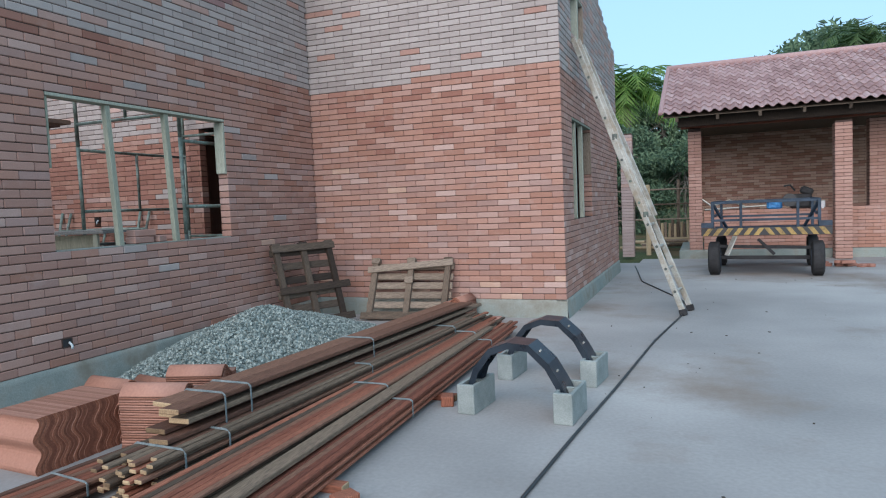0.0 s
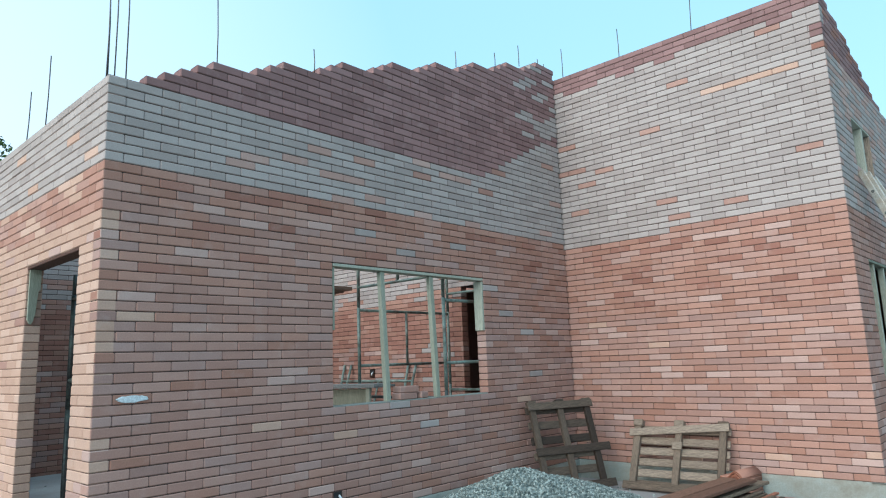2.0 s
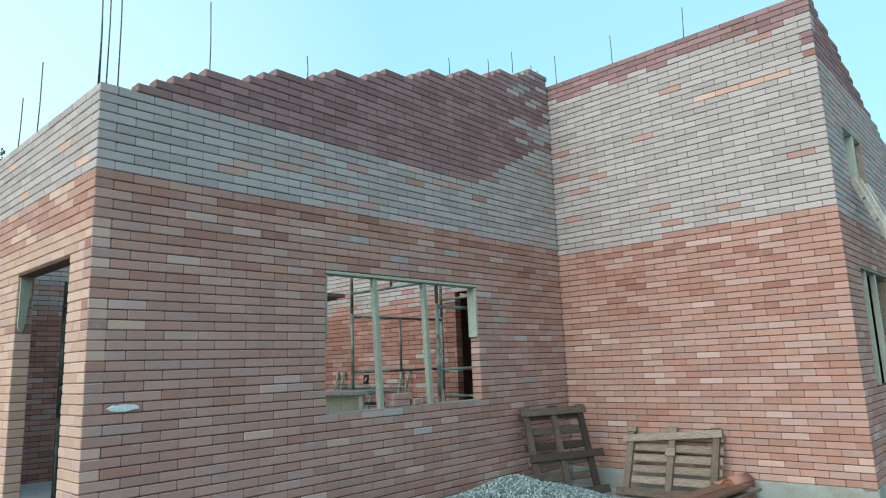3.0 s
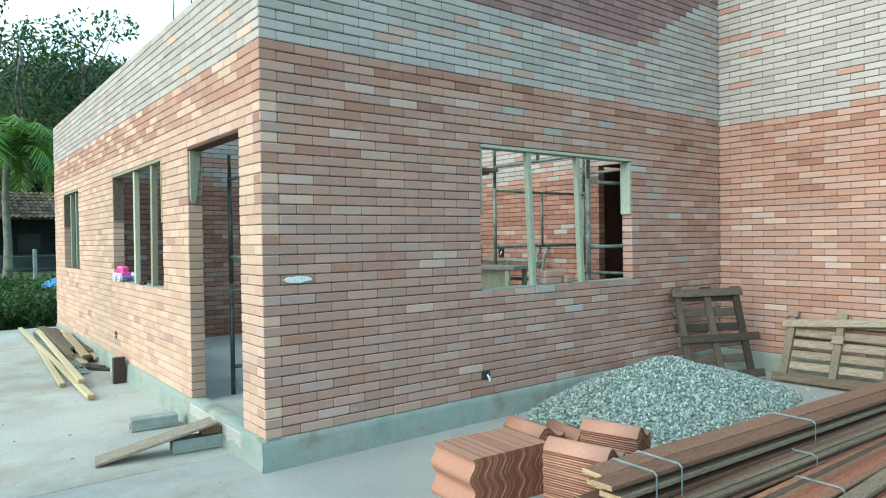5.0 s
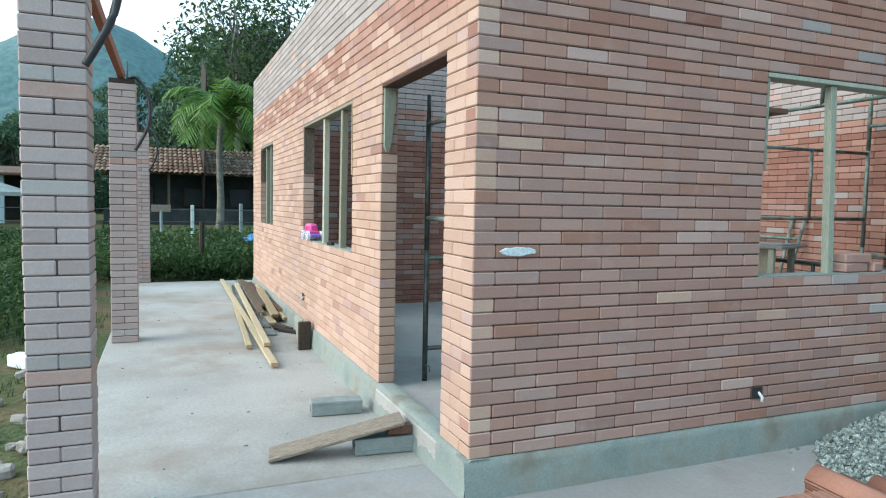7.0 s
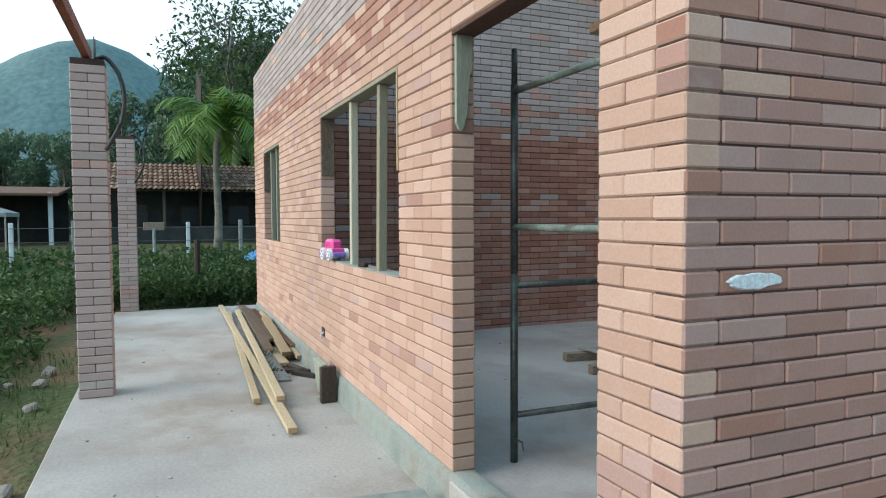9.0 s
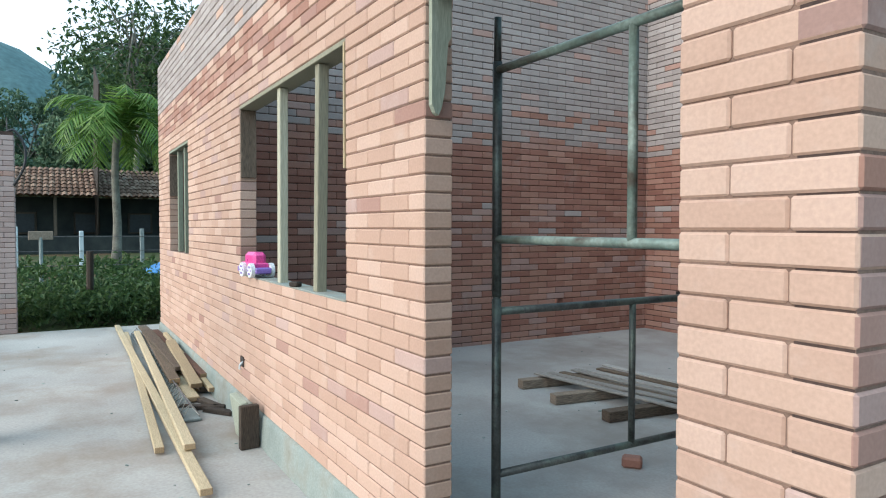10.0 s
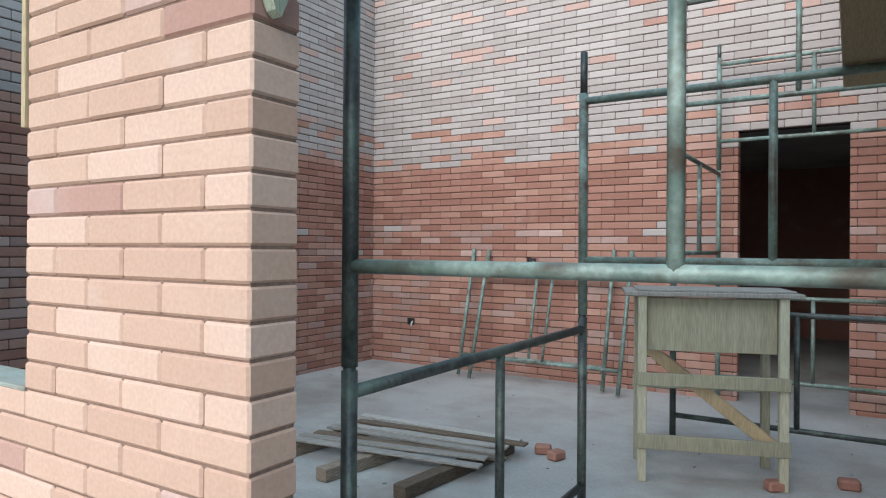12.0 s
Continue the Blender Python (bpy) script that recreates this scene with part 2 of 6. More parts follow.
PURPLE = surface("toy_purple_plastic", [(0.3, (0.22, 0.13, 0.45)), (0.7, (0.28, 0.18, 0.52))], 0.35, bump=0.0, spec=0.5)
WHITEP = surface("white_plastic", [(0.3, (0.68, 0.70, 0.72)), (0.7, (0.78, 0.79, 0.80))], 0.5, bump=0.02)
WHITEWALL = surface("white_limewash", [(0.3, (0.55, 0.62, 0.64)), (0.7, (0.70, 0.75, 0.76))], 0.9, scale=2)
# near-black base colour carries the shade under the veranda and shelter roofs
DARKIN = surface("painted_shade_wall", [(0.3, (0.025, 0.03, 0.03)), (0.7, (0.055, 0.06, 0.055))], 0.9, scale=2)
STRAP = surface("grey_strap", [(0.3, (0.13, 0.17, 0.18)), (0.7, (0.21, 0.25, 0.26))], 0.6, scale=20, bump=0.1)
TARP = surface("blue_tarpaulin", [(0.3, (0.03, 0.14, 0.36)), (0.7, (0.07, 0.25, 0.50))], 0.5, scale=5, fine=14, bump=0.8, depth=0.05)
SOIL = surface("grass_and_soil", [(0.25, (0.045, 0.065, 0.022)), (0.5, (0.07, 0.092, 0.03)), (0.75, (0.10, 0.105, 0.042))], 0.95, scale=0.8, fine=14, bump=0.8, fine_mix=0.4, stain=(0.17, 0.09, 0.055), stain_scale=0.5, depth=0.05)
GRASS = surface("grass_blades", [(0.2, (0.04, 0.075, 0.02)), (0.5, (0.075, 0.125, 0.03)), (0.8, (0.13, 0.17, 0.05))], 0.7, scale=1.2, fine=20, bump=0.0, vary="island", translucent=0.25)
LEAF = surface("leaf_green", [(0.2, (0.032, 0.065, 0.022)), (0.5, (0.06, 0.11, 0.035)), (0.8, (0.105, 0.165, 0.055))], 0.55, scale=0.6, fine=9, bump=0.0, vary="island", translucent=0.3)
# leaf green lightened and blued, so distance haze sits in the colour
LEAFFAR = surface("leaf_green_hazed", [(0.2, (0.07, 0.13, 0.085)), (0.5, (0.115, 0.19, 0.115)), (0.8, (0.17, 0.25, 0.145))], 0.7, scale=0.25, fine=3, bump=0.0, vary="island", translucent=0.2)
PALM = surface("palm_leaf", [(0.2, (0.07, 0.15, 0.028)), (0.5, (0.125, 0.24, 0.045)), (0.8, (0.21, 0.32, 0.075))], 0.5, scale=0.8, fine=9, bump=0.0, vary="island", translucent=0.35)
BARK = surface("bark_grey", [(0.25, (0.12, 0.11, 0.09)), (0.75, (0.26, 0.25, 0.21))], 0.95, scale=4, fine=20, bump=0.6, depth=0.03)
# pale blue-green instead of forest green: the haze is in the base colour
HILL = surface("far_hill_hazed", [(0.2, (0.075, 0.14, 0.15)), (0.5, (0.10, 0.175, 0.18)), (0.8, (0.125, 0.205, 0.20))], 0.95, scale=0.03, fine=0.25, bump=0.0, fine_mix=0.3)
ROCK = surface("field_stone", [(0.25, (0.20, 0.18, 0.16)), (0.75, (0.40, 0.37, 0.33))], 0.9, scale=6, fine=40, bump=0.5)

# ---- mesh tools ----
_shapes = {}


class Shape:
    """Collects vertices and faces of one mesh."""
    def __init__(self):
        self.v, self.f, self.m = [], [], []

    def add(self, verts, faces, slot=0):
        k = len(self.v)
        self.v += [tuple(p) for p in verts]
        self.f += [tuple(k + i for i in f) for f in faces]
        self.m += [slot] * len(faces)
        return self

    def box(self, c, s, c_edge=0.0, turn=None, slot=0):
        vs, fs = chamfer_box(s, c_edge)
        t = turn or Matrix()
        self.add([Vector(c) + (t.to_3x3() @ Vector(p)) for p in vs], fs, slot)
        return self

    def beam(self, a, b, w, h, c_edge=0.004, slot=0, roll=0.0):
        """A chamfered bar from a to b, w across and h deep."""
        a, b = Vector(a), Vector(b)
        q = (b - a).to_track_quat("Z", "Y").to_matrix() @ Matrix.Rotation(roll, 3, "Z")
        vs, fs = chamfer_box((w, h, (b - a).length), c_edge)
        self.add([(a + b) / 2 + q @ Vector(p) for p in vs], fs, slot)
        return self

    def tube(self, pts, r, n=10, slot=0, caps=True, radii=None):
        pts = [Vector(p) for p in pts]
        k = len(self.v)
        for i, p in enumerate(pts):
            d = (pts[min(i + 1, len(pts) - 1)] - pts[max(i - 1, 0)]).normalized()
            u = d.cross(Vector((0, 0, 1)) if abs(d.z) < 0.95 else Vector((1, 0, 0))).normalized()
            w = d.cross(u)
            rr = radii[i] if radii else r
            for j in range(n):
                a = 2 * math.pi * j / n
                self.v.append(tuple(p + rr * (math.cos(a) * u + math.sin(a) * w)))
        for i in range(len(pts) - 1):
            for j in range(n):
                self.f.append((k + i * n + j, k + i * n + (j + 1) % n, k + (i + 1) * n + (j + 1) % n, k + (i + 1) * n + j))
                self.m.append(slot)
        if caps:
            self.f.append(tuple(k + j for j in reversed(range(n))))
            self.f.append(tuple(k + (len(pts) - 1) * n + j for j in range(n)))
            self.m += [slot, slot]
        return self

    def mesh(self, name, mats, smooth=False):
        me = bpy.data.meshes.new(name)
        me.from_pydata(self.v, [], self.f)
        for mat in mats if isinstance(mats, (list, tuple)) else [mats]:
            me.materials.append(mat)
        me.polygons.foreach_set("material_index", self.m)
        if smooth:
            me.polygons.foreach_set("use_smooth", [True] * len(self.f))
        me.update()
        return me


def chamfer_box(s, c):
    """Vertices and faces of a box of size s whose edges are cut by c."""
    key = (round(s[0], 4), round(s[1], 4), round(s[2], 4), round(c, 4))
    if key in _shapes:
        return _shapes[key]
    h = [x / 2 for x in s]
    sg = [(x, y, z) for x in (-1, 1) for y in (-1, 1) for z in (-1, 1)]
    if c <= 0:
        vs = [(a * h[0], b * h[1], d * h[2]) for a, b, d in sg]
        fs = [(0, 1, 3, 2), (4, 6, 7, 5), (0, 4, 5, 1), (2, 3, 7, 6), (0, 2, 6, 4), (1, 5, 7, 3)]
        _shapes[key] = vs, fs
        return vs, fs
    c = min(c, min(h) * 0.45)
    vs, idx = [], {}
    for k in sg:
        for ax in range(3):
            idx[k, ax] = len(vs)
            vs.append(tuple(k[i] * (h[i] if i == ax else h[i] - c) for i in range(3)))
    fs = []
    for ax in range(3):
        o = [i for i in range(3) if i != ax]
        for sn in (-1, 1):
            ks = []
            for a, b in ((-1, -1), (1, -1), (1, 1), (-1, 1)):
                k = [0, 0, 0]
                k[ax], k[o[0]], k[o[1]] = sn, a, b
                ks.append(idx[tuple(k), ax])
            fs.append(ks)
        for a in (-1, 1):
            for b in (-1, 1):
                k0, k1 = [0, 0, 0], [0, 0, 0]
                k0[ax], k1[ax] = -1, 1
                k0[o[0]] = k1[o[0]] = a
                k0[o[1]] = k1[o[1]] = b
                k0, k1 = tuple(k0), tuple(k1)
                fs.append([idx[k0, o[0]], idx[k1, o[0]], idx[k1, o[1]], idx[k0, o[1]]])
    for k in sg:
        fs.append([idx[k, 0], idx[k, 1], idx[k, 2]])
    out = []
    for f in fs:
        p = [Vector(vs[i]) for i in f]
        nrm = (p[1] - p[0]).cross(p[2] - p[0])
        out.append(tuple(f) if nrm.dot(sum(p, Vector())) > 0 else tuple(reversed(f)))
    _shapes[key] = vs, out
    return vs, out


def thing(name, label, category, group="", at=(0, 0, 0), rz=0.0, kind=""):
    ob = new(name)
    ob.empty_display_size = 0.1
    ob.matrix_basis = pose(*at, 0, 0, rz)
    return tagged(ob, label, category, group, kind)


def part(name, shape, mats, parent=None, label="", smooth=False):
    ob = new(name, shape.mesh(name, mats, smooth) if isinstance(shape, Shape) else shape)
    if parent:
        ob.parent = parent
    if label:
        ob["label"] = label
    return ob


def solo(name, shape, mats, label, category, group="", kind="", smooth=False, at=None):
    ob = part(name, shape, mats, smooth=smooth)
    if at is not None:
        ob.matrix_basis = at
    return tagged(ob, label, category, group, kind)

# ---- brickwork ----
P, L, H, T = 0.0722, 0.271, 0.1355, 0.13      # course height, brick module, half module, wall thickness
Z0 = 0.22                                    # top of the plinth
rng = random.Random(7)


def zc(n):
    return Z0 + P * n


def brick_wall(name, origin, along, inward, length, top, classes, openings=(), first=0, bottom=0, near=None, label="", start=None, limit=290, rebond=None):
    """A single-leaf wall of through bricks. origin: a face corner at plinth height; along, inward: unit directions;
    top(u, n): whether course n stands at u; openings: (u0, u1, n0, n1); near: the place on the wall whose bricks are pieces of their own."""
    ox, al, inw = Vector(origin), Vector(along), Vector(inward)
    core, rest, singles = Shape(), {}, []
    n = bottom
    while n < 90:
        off = 0.0 if (n + first) % 2 == 0 else -H
        row = []
        u = off if start is None else off + start
        cuts = []
        if rebond and n < rebond[1]:         # beyond the door the bond starts afresh, half a brick on
            while u < rebond[0] - 0.02:
                cuts.append((max(u, 0.0), min(u + L, rebond[0])))
                u += L
            u = rebond[0] + (-H if off == 0.0 else 0.0)
            first_u = rebond[0]
        else:
            first_u = 0.0
        while u < length - 0.02:
            cuts.append((max(u, first_u), min(u + L, length)))
            u += L
        for a, b in cuts:
            pieces = [(a, b)]
            for u0, u1, n0, n1 in openings:
                if n0 <= n < n1:
                    cut = []
                    for p, q in pieces:
                        if q <= u0 or p >= u1:
                            cut.append((p, q))
                        else:
                            cut += [(p, min(q, u0))] if p < u0 - 0.03 else []
                            cut += [(max(p, u1), q)] if q > u1 + 0.03 else []
                    pieces = cut
            row += [(p, q) for p, q in pieces if q - p > 0.03 and top((p + q) / 2, n)]
        if not row:
            break
        # the joint bed behind the bricks, one box for each unbroken stretch
        s, e = row[0]
        for p, q in row[1:] + [(1e9, 1e9)]:
            if p - e > 0.01:
                c = ox + al * ((s + e) / 2) + inw * (T / 2) + Vector((0, 0, P * (n + 0.5)))
                core.box(c, [abs(al[i]) * (e - s - 0.012) + abs(inw[i]) * (T - 0.014) + (P if i == 2 else 0) for i in range(3)])
                s = p
            e = q
        for p, q in row:
            c = ox + al * ((p + q) / 2) + inw * (T / 2) + Vector((0, 0, P * (n + 0.5)))
            singles.append((c, q - p, classes((p + q) / 2, n)))
        n += 1
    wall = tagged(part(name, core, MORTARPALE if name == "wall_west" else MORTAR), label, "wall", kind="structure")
    if near is not None:
        near = Vector(near)
        singles.sort(key=lambda s: (s[0] - near).length)
    meshes = {}
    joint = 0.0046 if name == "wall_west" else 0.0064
    for i, (c, ln, kind) in enumerate(singles):
        jit = inw * rng.uniform(-0.0022, 0.0022)
        ln2 = ln - rng.choice((0.0015, 0.0022, 0.0032))
        size = [abs(al[k]) * ln2 + abs(inw[k]) * T + (P - joint if k == 2 else 0) for k in range(3)]
        if near is not None and i < limit:
            key = (round(ln, 3), kind)
            if key not in meshes:
                meshes[key] = Shape().box((0, 0, 0), size, 0.006).mesh("brick", BRICK[kind, "object"])
            b = new("brick", meshes[key])
            b.parent = wall
            b.location = c + jit
        else:
            rest.setdefault(kind, Shape()).box(c + jit, size, 0.006)
    if rest:
        allk = Shape()
        kinds = sorted(rest)
        for si, k in enumerate(kinds):
            base = len(allk.v)
            allk.v += rest[k].v
            allk.f += [tuple(base + i for i in f) for f in rest[k].f]
            allk.m += [si] * len(rest[k].f)
        tagged(part("brickwork", allk, [BRICK[k, "island"] for k in kinds], wall), kind="stuff")
    return wall


def pick(*pairs):
    r = rng.random() * sum(w for _, w in pairs)
    for k, w in pairs:
        r -= w
        if r <= 0:
            return k
    return pairs[-1][0]


def yard_tone(n, u=0.0):
    if n == 45 and 1.7 < u < 4.6 and rng.random() < 0.4:
        return "salmon"
    if n >= 39:
        return pick(("pale", 60), ("rose", 5), ("salmon", 0.5))
    if n >= 37:
        return pick(("orange", 7), ("salmon", 3), ("dark", 2))
    if n >= 27:
        return pick(("orange", 4), ("salmon", 6), ("dark", 0.6), ("mauve", 2.2), ("rose", 0.8), ("pale", 0.25))
    return pick(("salmon", 20), ("orange", 3.0), ("mauve", 4.5), ("rose", 1.6), ("pale", 0.3), ("tan", 0.3))


def tone_a(u, n):
    if n >= 48:
        edge = 4.42 + (n - 48) * 0.135
        if n < 58 and u > edge:
            return pick(("pale", 30), ("salmon", 1))
        if u > 5.1 and n >= 58 and rng.random() < 0.42:
            return "pale"
        return "brown"
    return yard_tone(n, u)


def tone_b(u, n):
    if n >= 69 or (n == 68 and rng.random() < 0.45):
        return "brown"
    if n in (51, 52) and 0.0 < u < 0.9 and rng.random() < 0.4:
        return "salmon"
    if n == 60 and u > 1.9 and u < 3.0:
        return "tan"
    if n >= 39 or n == 38 and u < 1.4:
        return pick(("pale", 60), ("salmon", 1.2))
    if n >= 24:
        return pick(("orange", 6), ("salmon", 4), ("dark", 1.6), ("rose", 0.6))
    return pick(("salmon", 9), ("orange", 4), ("mauve", 2), ("rose", 1.4), ("tan", 0.4))


def tone_d(u, n):
    if n >= 39:
        return pick(("pale", 40), ("tan", 2))
    if n >= 34:
        return pick(("orange", 5), ("tan", 4), ("salmon", 3))
    return pick(("tan", 32), ("rose", 1.6), ("salmon", 0.8))


def tone_c(u, n):
    if n >= 62:
        return pick(("brown", 6), ("dark", 2))
    if n >= 38:
        return pick(("pale", 8), ("rose", 5))
    return pick(("salmon", 9), ("orange", 3), ("rose", 1))


def tone_in(u, n):
    if n >= 38 or 34 <= n < 36:
        return pick(("pale", 40), ("rose", 3), ("salmon", 0.5))
    if n >= 32:
        return pick(("pale", 5), ("orange", 4), ("salmon", 3))
    if n >= 23:
        return pick(("orange", 3), ("dark", 9))
    if n >= 15:
        return pick(("orange", 4), ("dark", 6), ("mauve", 3), ("rose", 1.4), ("pale", 0.5))
    return pick(("orange", 5), ("mauve", 3), ("dark", 5))


YB, XC, XL = 5.99, 3.3875, -5.70
YI = 5.60                          # the room's back wall
FLOOR = 0.18
D_OPEN = [(1.5 * L, 6 * L, 0, 31), (9 * L, 17 * L, 13, 31), (25.5 * L, 30.5 * L, 14, 31)]
A_OPEN = [(7.5 * L, 15.5 * L, 13, 31)]
ZS, ZT = Z0 + P * 13, Z0 + P * 31      # sill and lintel heights


def rake_a(u, n):
    """The stepped top of the window wall: each course above the eaves starts half a brick or more further in."""
    if n < 48:
        return True
    k = n - 48
    m = 2 + k if k < 5 else 9 + 5 * ((k - 5) // 3) + (k - 5) % 3     # three half-brick steps, then a long one
    return u > m * H and n < 75


def rake_c(u, n):
    return zc(n + 1) < 5.42 - 0.25 * max(0.0, u - 0.12) + 0.03


# house slab and plinth
def slab(name, x0, x1, y0, y1, z0, z1, mat, label, category, edge=0.012):
    return solo(name, Shape().box(((x0 + x1) / 2, (y0 + y1) / 2, (z0 + z1) / 2), (x1 - x0, y1 - y0, z1 - z0), edge), mat, label, category, kind="structure")


def plinth(name, origin, along, outward, length, label):
    """A rendered base course: an uneven face that spreads towards the ground, with a ragged mortar edge under the bricks."""
    o, al, out = Vector(origin), Vector(along), Vector(outward)
    s, n = Shape(), max(8, int(length / 0.035))
    rows = ((-0.10, 0.034, 0.006), (0.0, 0.030, 0.006), (0.09, 0.022, 0.006), (0.17, 0.014, 0.004), (Z0 - 0.012, 0.010, 0.006), (Z0 + 0.004, -0.012, 0.004))
    for i in range(n + 1):
        p = o + al * (length * i / n)
        for k, (z, d, amp) in enumerate(rows):
            w = noise.noise((p.x * 5 + 3 * k, p.y * 5, z * 9)) + 0.7 * noise.noise((p.x * 23, p.y * 23 + k, z * 31))
            rag = 0.012 * noise.noise((p.x * 17, p.y * 17, 5.0)) if k == 4 else 0.0
            s.v.append(tuple(p + out * (d + amp * w) + Vector((0, 0, z + rag))))
        s.v.append(tuple(p - out * 0.12 + Vector((0, 0, Z0 - 0.002))))
    m = len(rows) + 1
    flip = al.cross(Vector((0, 0, 1))).dot(out) < 0
    for i in range(n):
        for k in range(m - 1):
            f = (i * m + k, (i + 1) * m + k, (i + 1) * m + k + 1, i * m + k + 1)
            s.f.append(tuple(reversed(f)) if flip else f)
            s.m.append(0)
    return solo(name, s, PLINTH, label, "plinth", kind="structure", smooth=True)


plinth("plinth_west", (0.012, 0, 0), (-1, 0, 0), (0, -1, 0), 34 * L + 0.024, "grey-green rendered concrete plinth under the house wall")
plinth("plinth_yard", (0, -0.03, 0), (0, 1, 0), (1, 0, 0), YB + 0.02, "grey-green rendered concrete plinth, stained")
plinth("plinth_return", (0.01, YB, 0), (1, 0, 0), (0, -1, 0), XC + 0.005, "grey-green rendered concrete plinth")
plinth("plinth_side", (XC, YB - 0.03, 0), (0, 1, 0), (1, 0, 0), 5.35, "grey rendered concrete plinth of the side wall")
slab("floor_house", -9.15, -0.135, 0.05, 5.99, -0.08, FLOOR, INFLOOR, "dusty grey screeded concrete floor of the open room", "floor", 0.0)
slab("floor_back_room", -9.15, XC - 0.13, 6.0, 11.25, -0.08, FLOOR - 0.004, INFLOOR, "dusty grey concrete floor of the back room", "floor", 0.0)
slab("door_sill", -6 * L, -1.5 * L, -0.022, 0.05, -0.05, FLOOR + 0.006, CONCRETE, "worn concrete door sill", "sill", 0.01)

brick_wall("wall_west", (0, 0, Z0), (-1, 0, 0), (0, 1, 0), 34 * L, lambda u, n: n < 48, tone_d, D_OPEN, first=1, rebond=(6 * L, 31), near=(-1.6, 0, 1.3), label="exposed clay brick wall with recessed joints, paler upper courses")
brick_wall("wall_yard", (0, 0, Z0), (0, 1, 0), (-1, 0, 0), YB, rake_a, tone_a, A_OPEN, first=0, near=(0, 1.0, 1.4), label="exposed brick wall with a stepped unfinished gable of darker bricks")
brick_wall("wall_return", (XC, YB, Z0), (-1, 0, 0), (0, 1, 0), XC + T, lambda u, n: n < 72, lambda u, n: tone_b(XC - u, n), (), first=0, near=(1.8, YB, 1.3), label="tall exposed brick wall, pale above, three dark courses on top")
brick_wall("wall_side", (XC, YB, Z0), (0, 1, 0), (-1, 0, 0), 5.33, rake_c, tone_c, [(2.5 * L, 8 * L, 13, 31), (3 * L, 6.5 * L, 46, 54)], first=1, near=(XC, 7.0, 1.3), label="exposed brick side wall with a raking unfinished top", limit=150)
brick_wall("wall_inner_back", (-T, YI, Z0 - P), (-1, 0, 0), (0, 1, 0), -XL, lambda u, n: n < 74, tone_in, [(2.2 * L, 5.35 * L, 0, 34), (3.40, 3.52, 16, 18)], first=0, near=(-3.0, YI, 1.3), label="exposed brick inner wall, dark red below and whitish above")
brick_wall("wall_inner_side", (XL, T, Z0 - P), (0, 1, 0), (-1, 0, 0), YI - T, lambda u, n: n < 47 + 4.6 * u, tone_in, [(3.93, 4.05, 5, 7)], first=1, near=(XL, 3.5, 1.3), label="exposed brick inner wall, dark red below and whitish above")
# plain walls that close the rooms
for nm, x0, x1, y0, y1, z1 in (("wall_far_west", -34 * L, -34 * L + 0.12, 0.13, 11.2, 3.5), ("wall_back", -9.09, XC - 0.14, 11.05, 11.17, 3.9), ("wall_room_west", -3.2, -3.07, YI + 0.135, 11.05, 2.8), ("wall_beyond", -9.09, XL - 0.13, YI + 0.004, YI + 0.12, 3.4)):
    slab(nm, x0, x1, y0, y1, 0.0, z1, BRICK["dark", "island"], "plain reddish brick wall closing the rooms", "wall", 0.0)
slab("ceiling_lobby", -3.05, -0.135, YI + 0.135, 6.116, 2.84, 2.96, INFLOOR, "bare concrete ceiling slab inside the back doorway", "ceiling", 0.0)
slab("ceiling_back_room", -3.05, XC - 0.13, 6.12, 11.05, 2.84, 2.96, INFLOOR, "bare concrete ceiling slab of the back room", "ceiling", 0.0)

# ---- ground ----
def ground_sheet():
    s = Shape()
    n, half = 60, 420.0
    cs = [((i / n) * 2 - 1) for i in range(n + 1)]
    cs = [math.copysign(abs(c) ** 2.6, c) * half for c in cs]
    for y in cs:
        for x in cs:
            out = max(0.0, -x - 14) * 0.012 + max(0.0, y - 20) * 0.02
            s.v.append((x, y, -0.06 + min(out, 2.2)))
    for j in range(n):
        for i in range(n):
            k = j * (n + 1) + i
            s.f.append((k, k + 1, k + n + 2, k + n + 1))
            s.m.append(0)
    return s


solo("ground", ground_sheet(), SOIL, "grass, weeds and bare reddish soil", "ground", kind="structure")
slab("slab_yard", -0.55, 13.5, -8.0, 13.0, -0.12, 0.0, YARD, "stained grey concrete yard slab", "slab")
slab("slab_walk", -10.65, -0.553, -2.08, 0.6, -0.12, -0.002, CONCRETE, "grey concrete walkway slab beside the house", "slab")

# ---- brick columns ----
def column(x, y, top, label):
    w = 0.27
    col = part("brick_column", Shape().box((0, 0, top / 2), (w - 0.016, w - 0.016, top - 0.004)), MORTAR)
    col.location = (x, y, 0)
    tagged(col, label, "column", "brick columns along the walkway")
    meshes = {}
    for n in range(int(top / P)):
        z = P * (n + 0.5)
        kind = pick(("lilac", 12), ("rose", 1.2), ("pale", 1.0))
        split = n % 2
        items = [((0, 0), (w, w))] if not split else [((0, -w / 4), (w, w / 2 - 0.003)), ((0, w / 4), (w, w / 2 - 0.003))]
        for (cx, cy), (sx, sy) in items:
            key = (split, kind)
            if key not in meshes:
                meshes[key] = Shape().box((0, 0, 0), (sx, sy, P - 0.005), 0.006).mesh("brick", BRICK[kind, "object"])
            b = new("brick", meshes[key])
            b.parent = col
            b.location = (cx + rng.uniform(-0.002, 0.002), cy + rng.uniform(-0.002, 0.002), z)
    return col


COLS = [(-0.435, -1.937, 2.94), (-5.02, -1.89, 2.87), (-10.72, -1.86, 2.87)]
for cx, cy, ct in COLS:
    column(cx, cy, ct, "square column of pinkish bricks standing on the walkway slab")

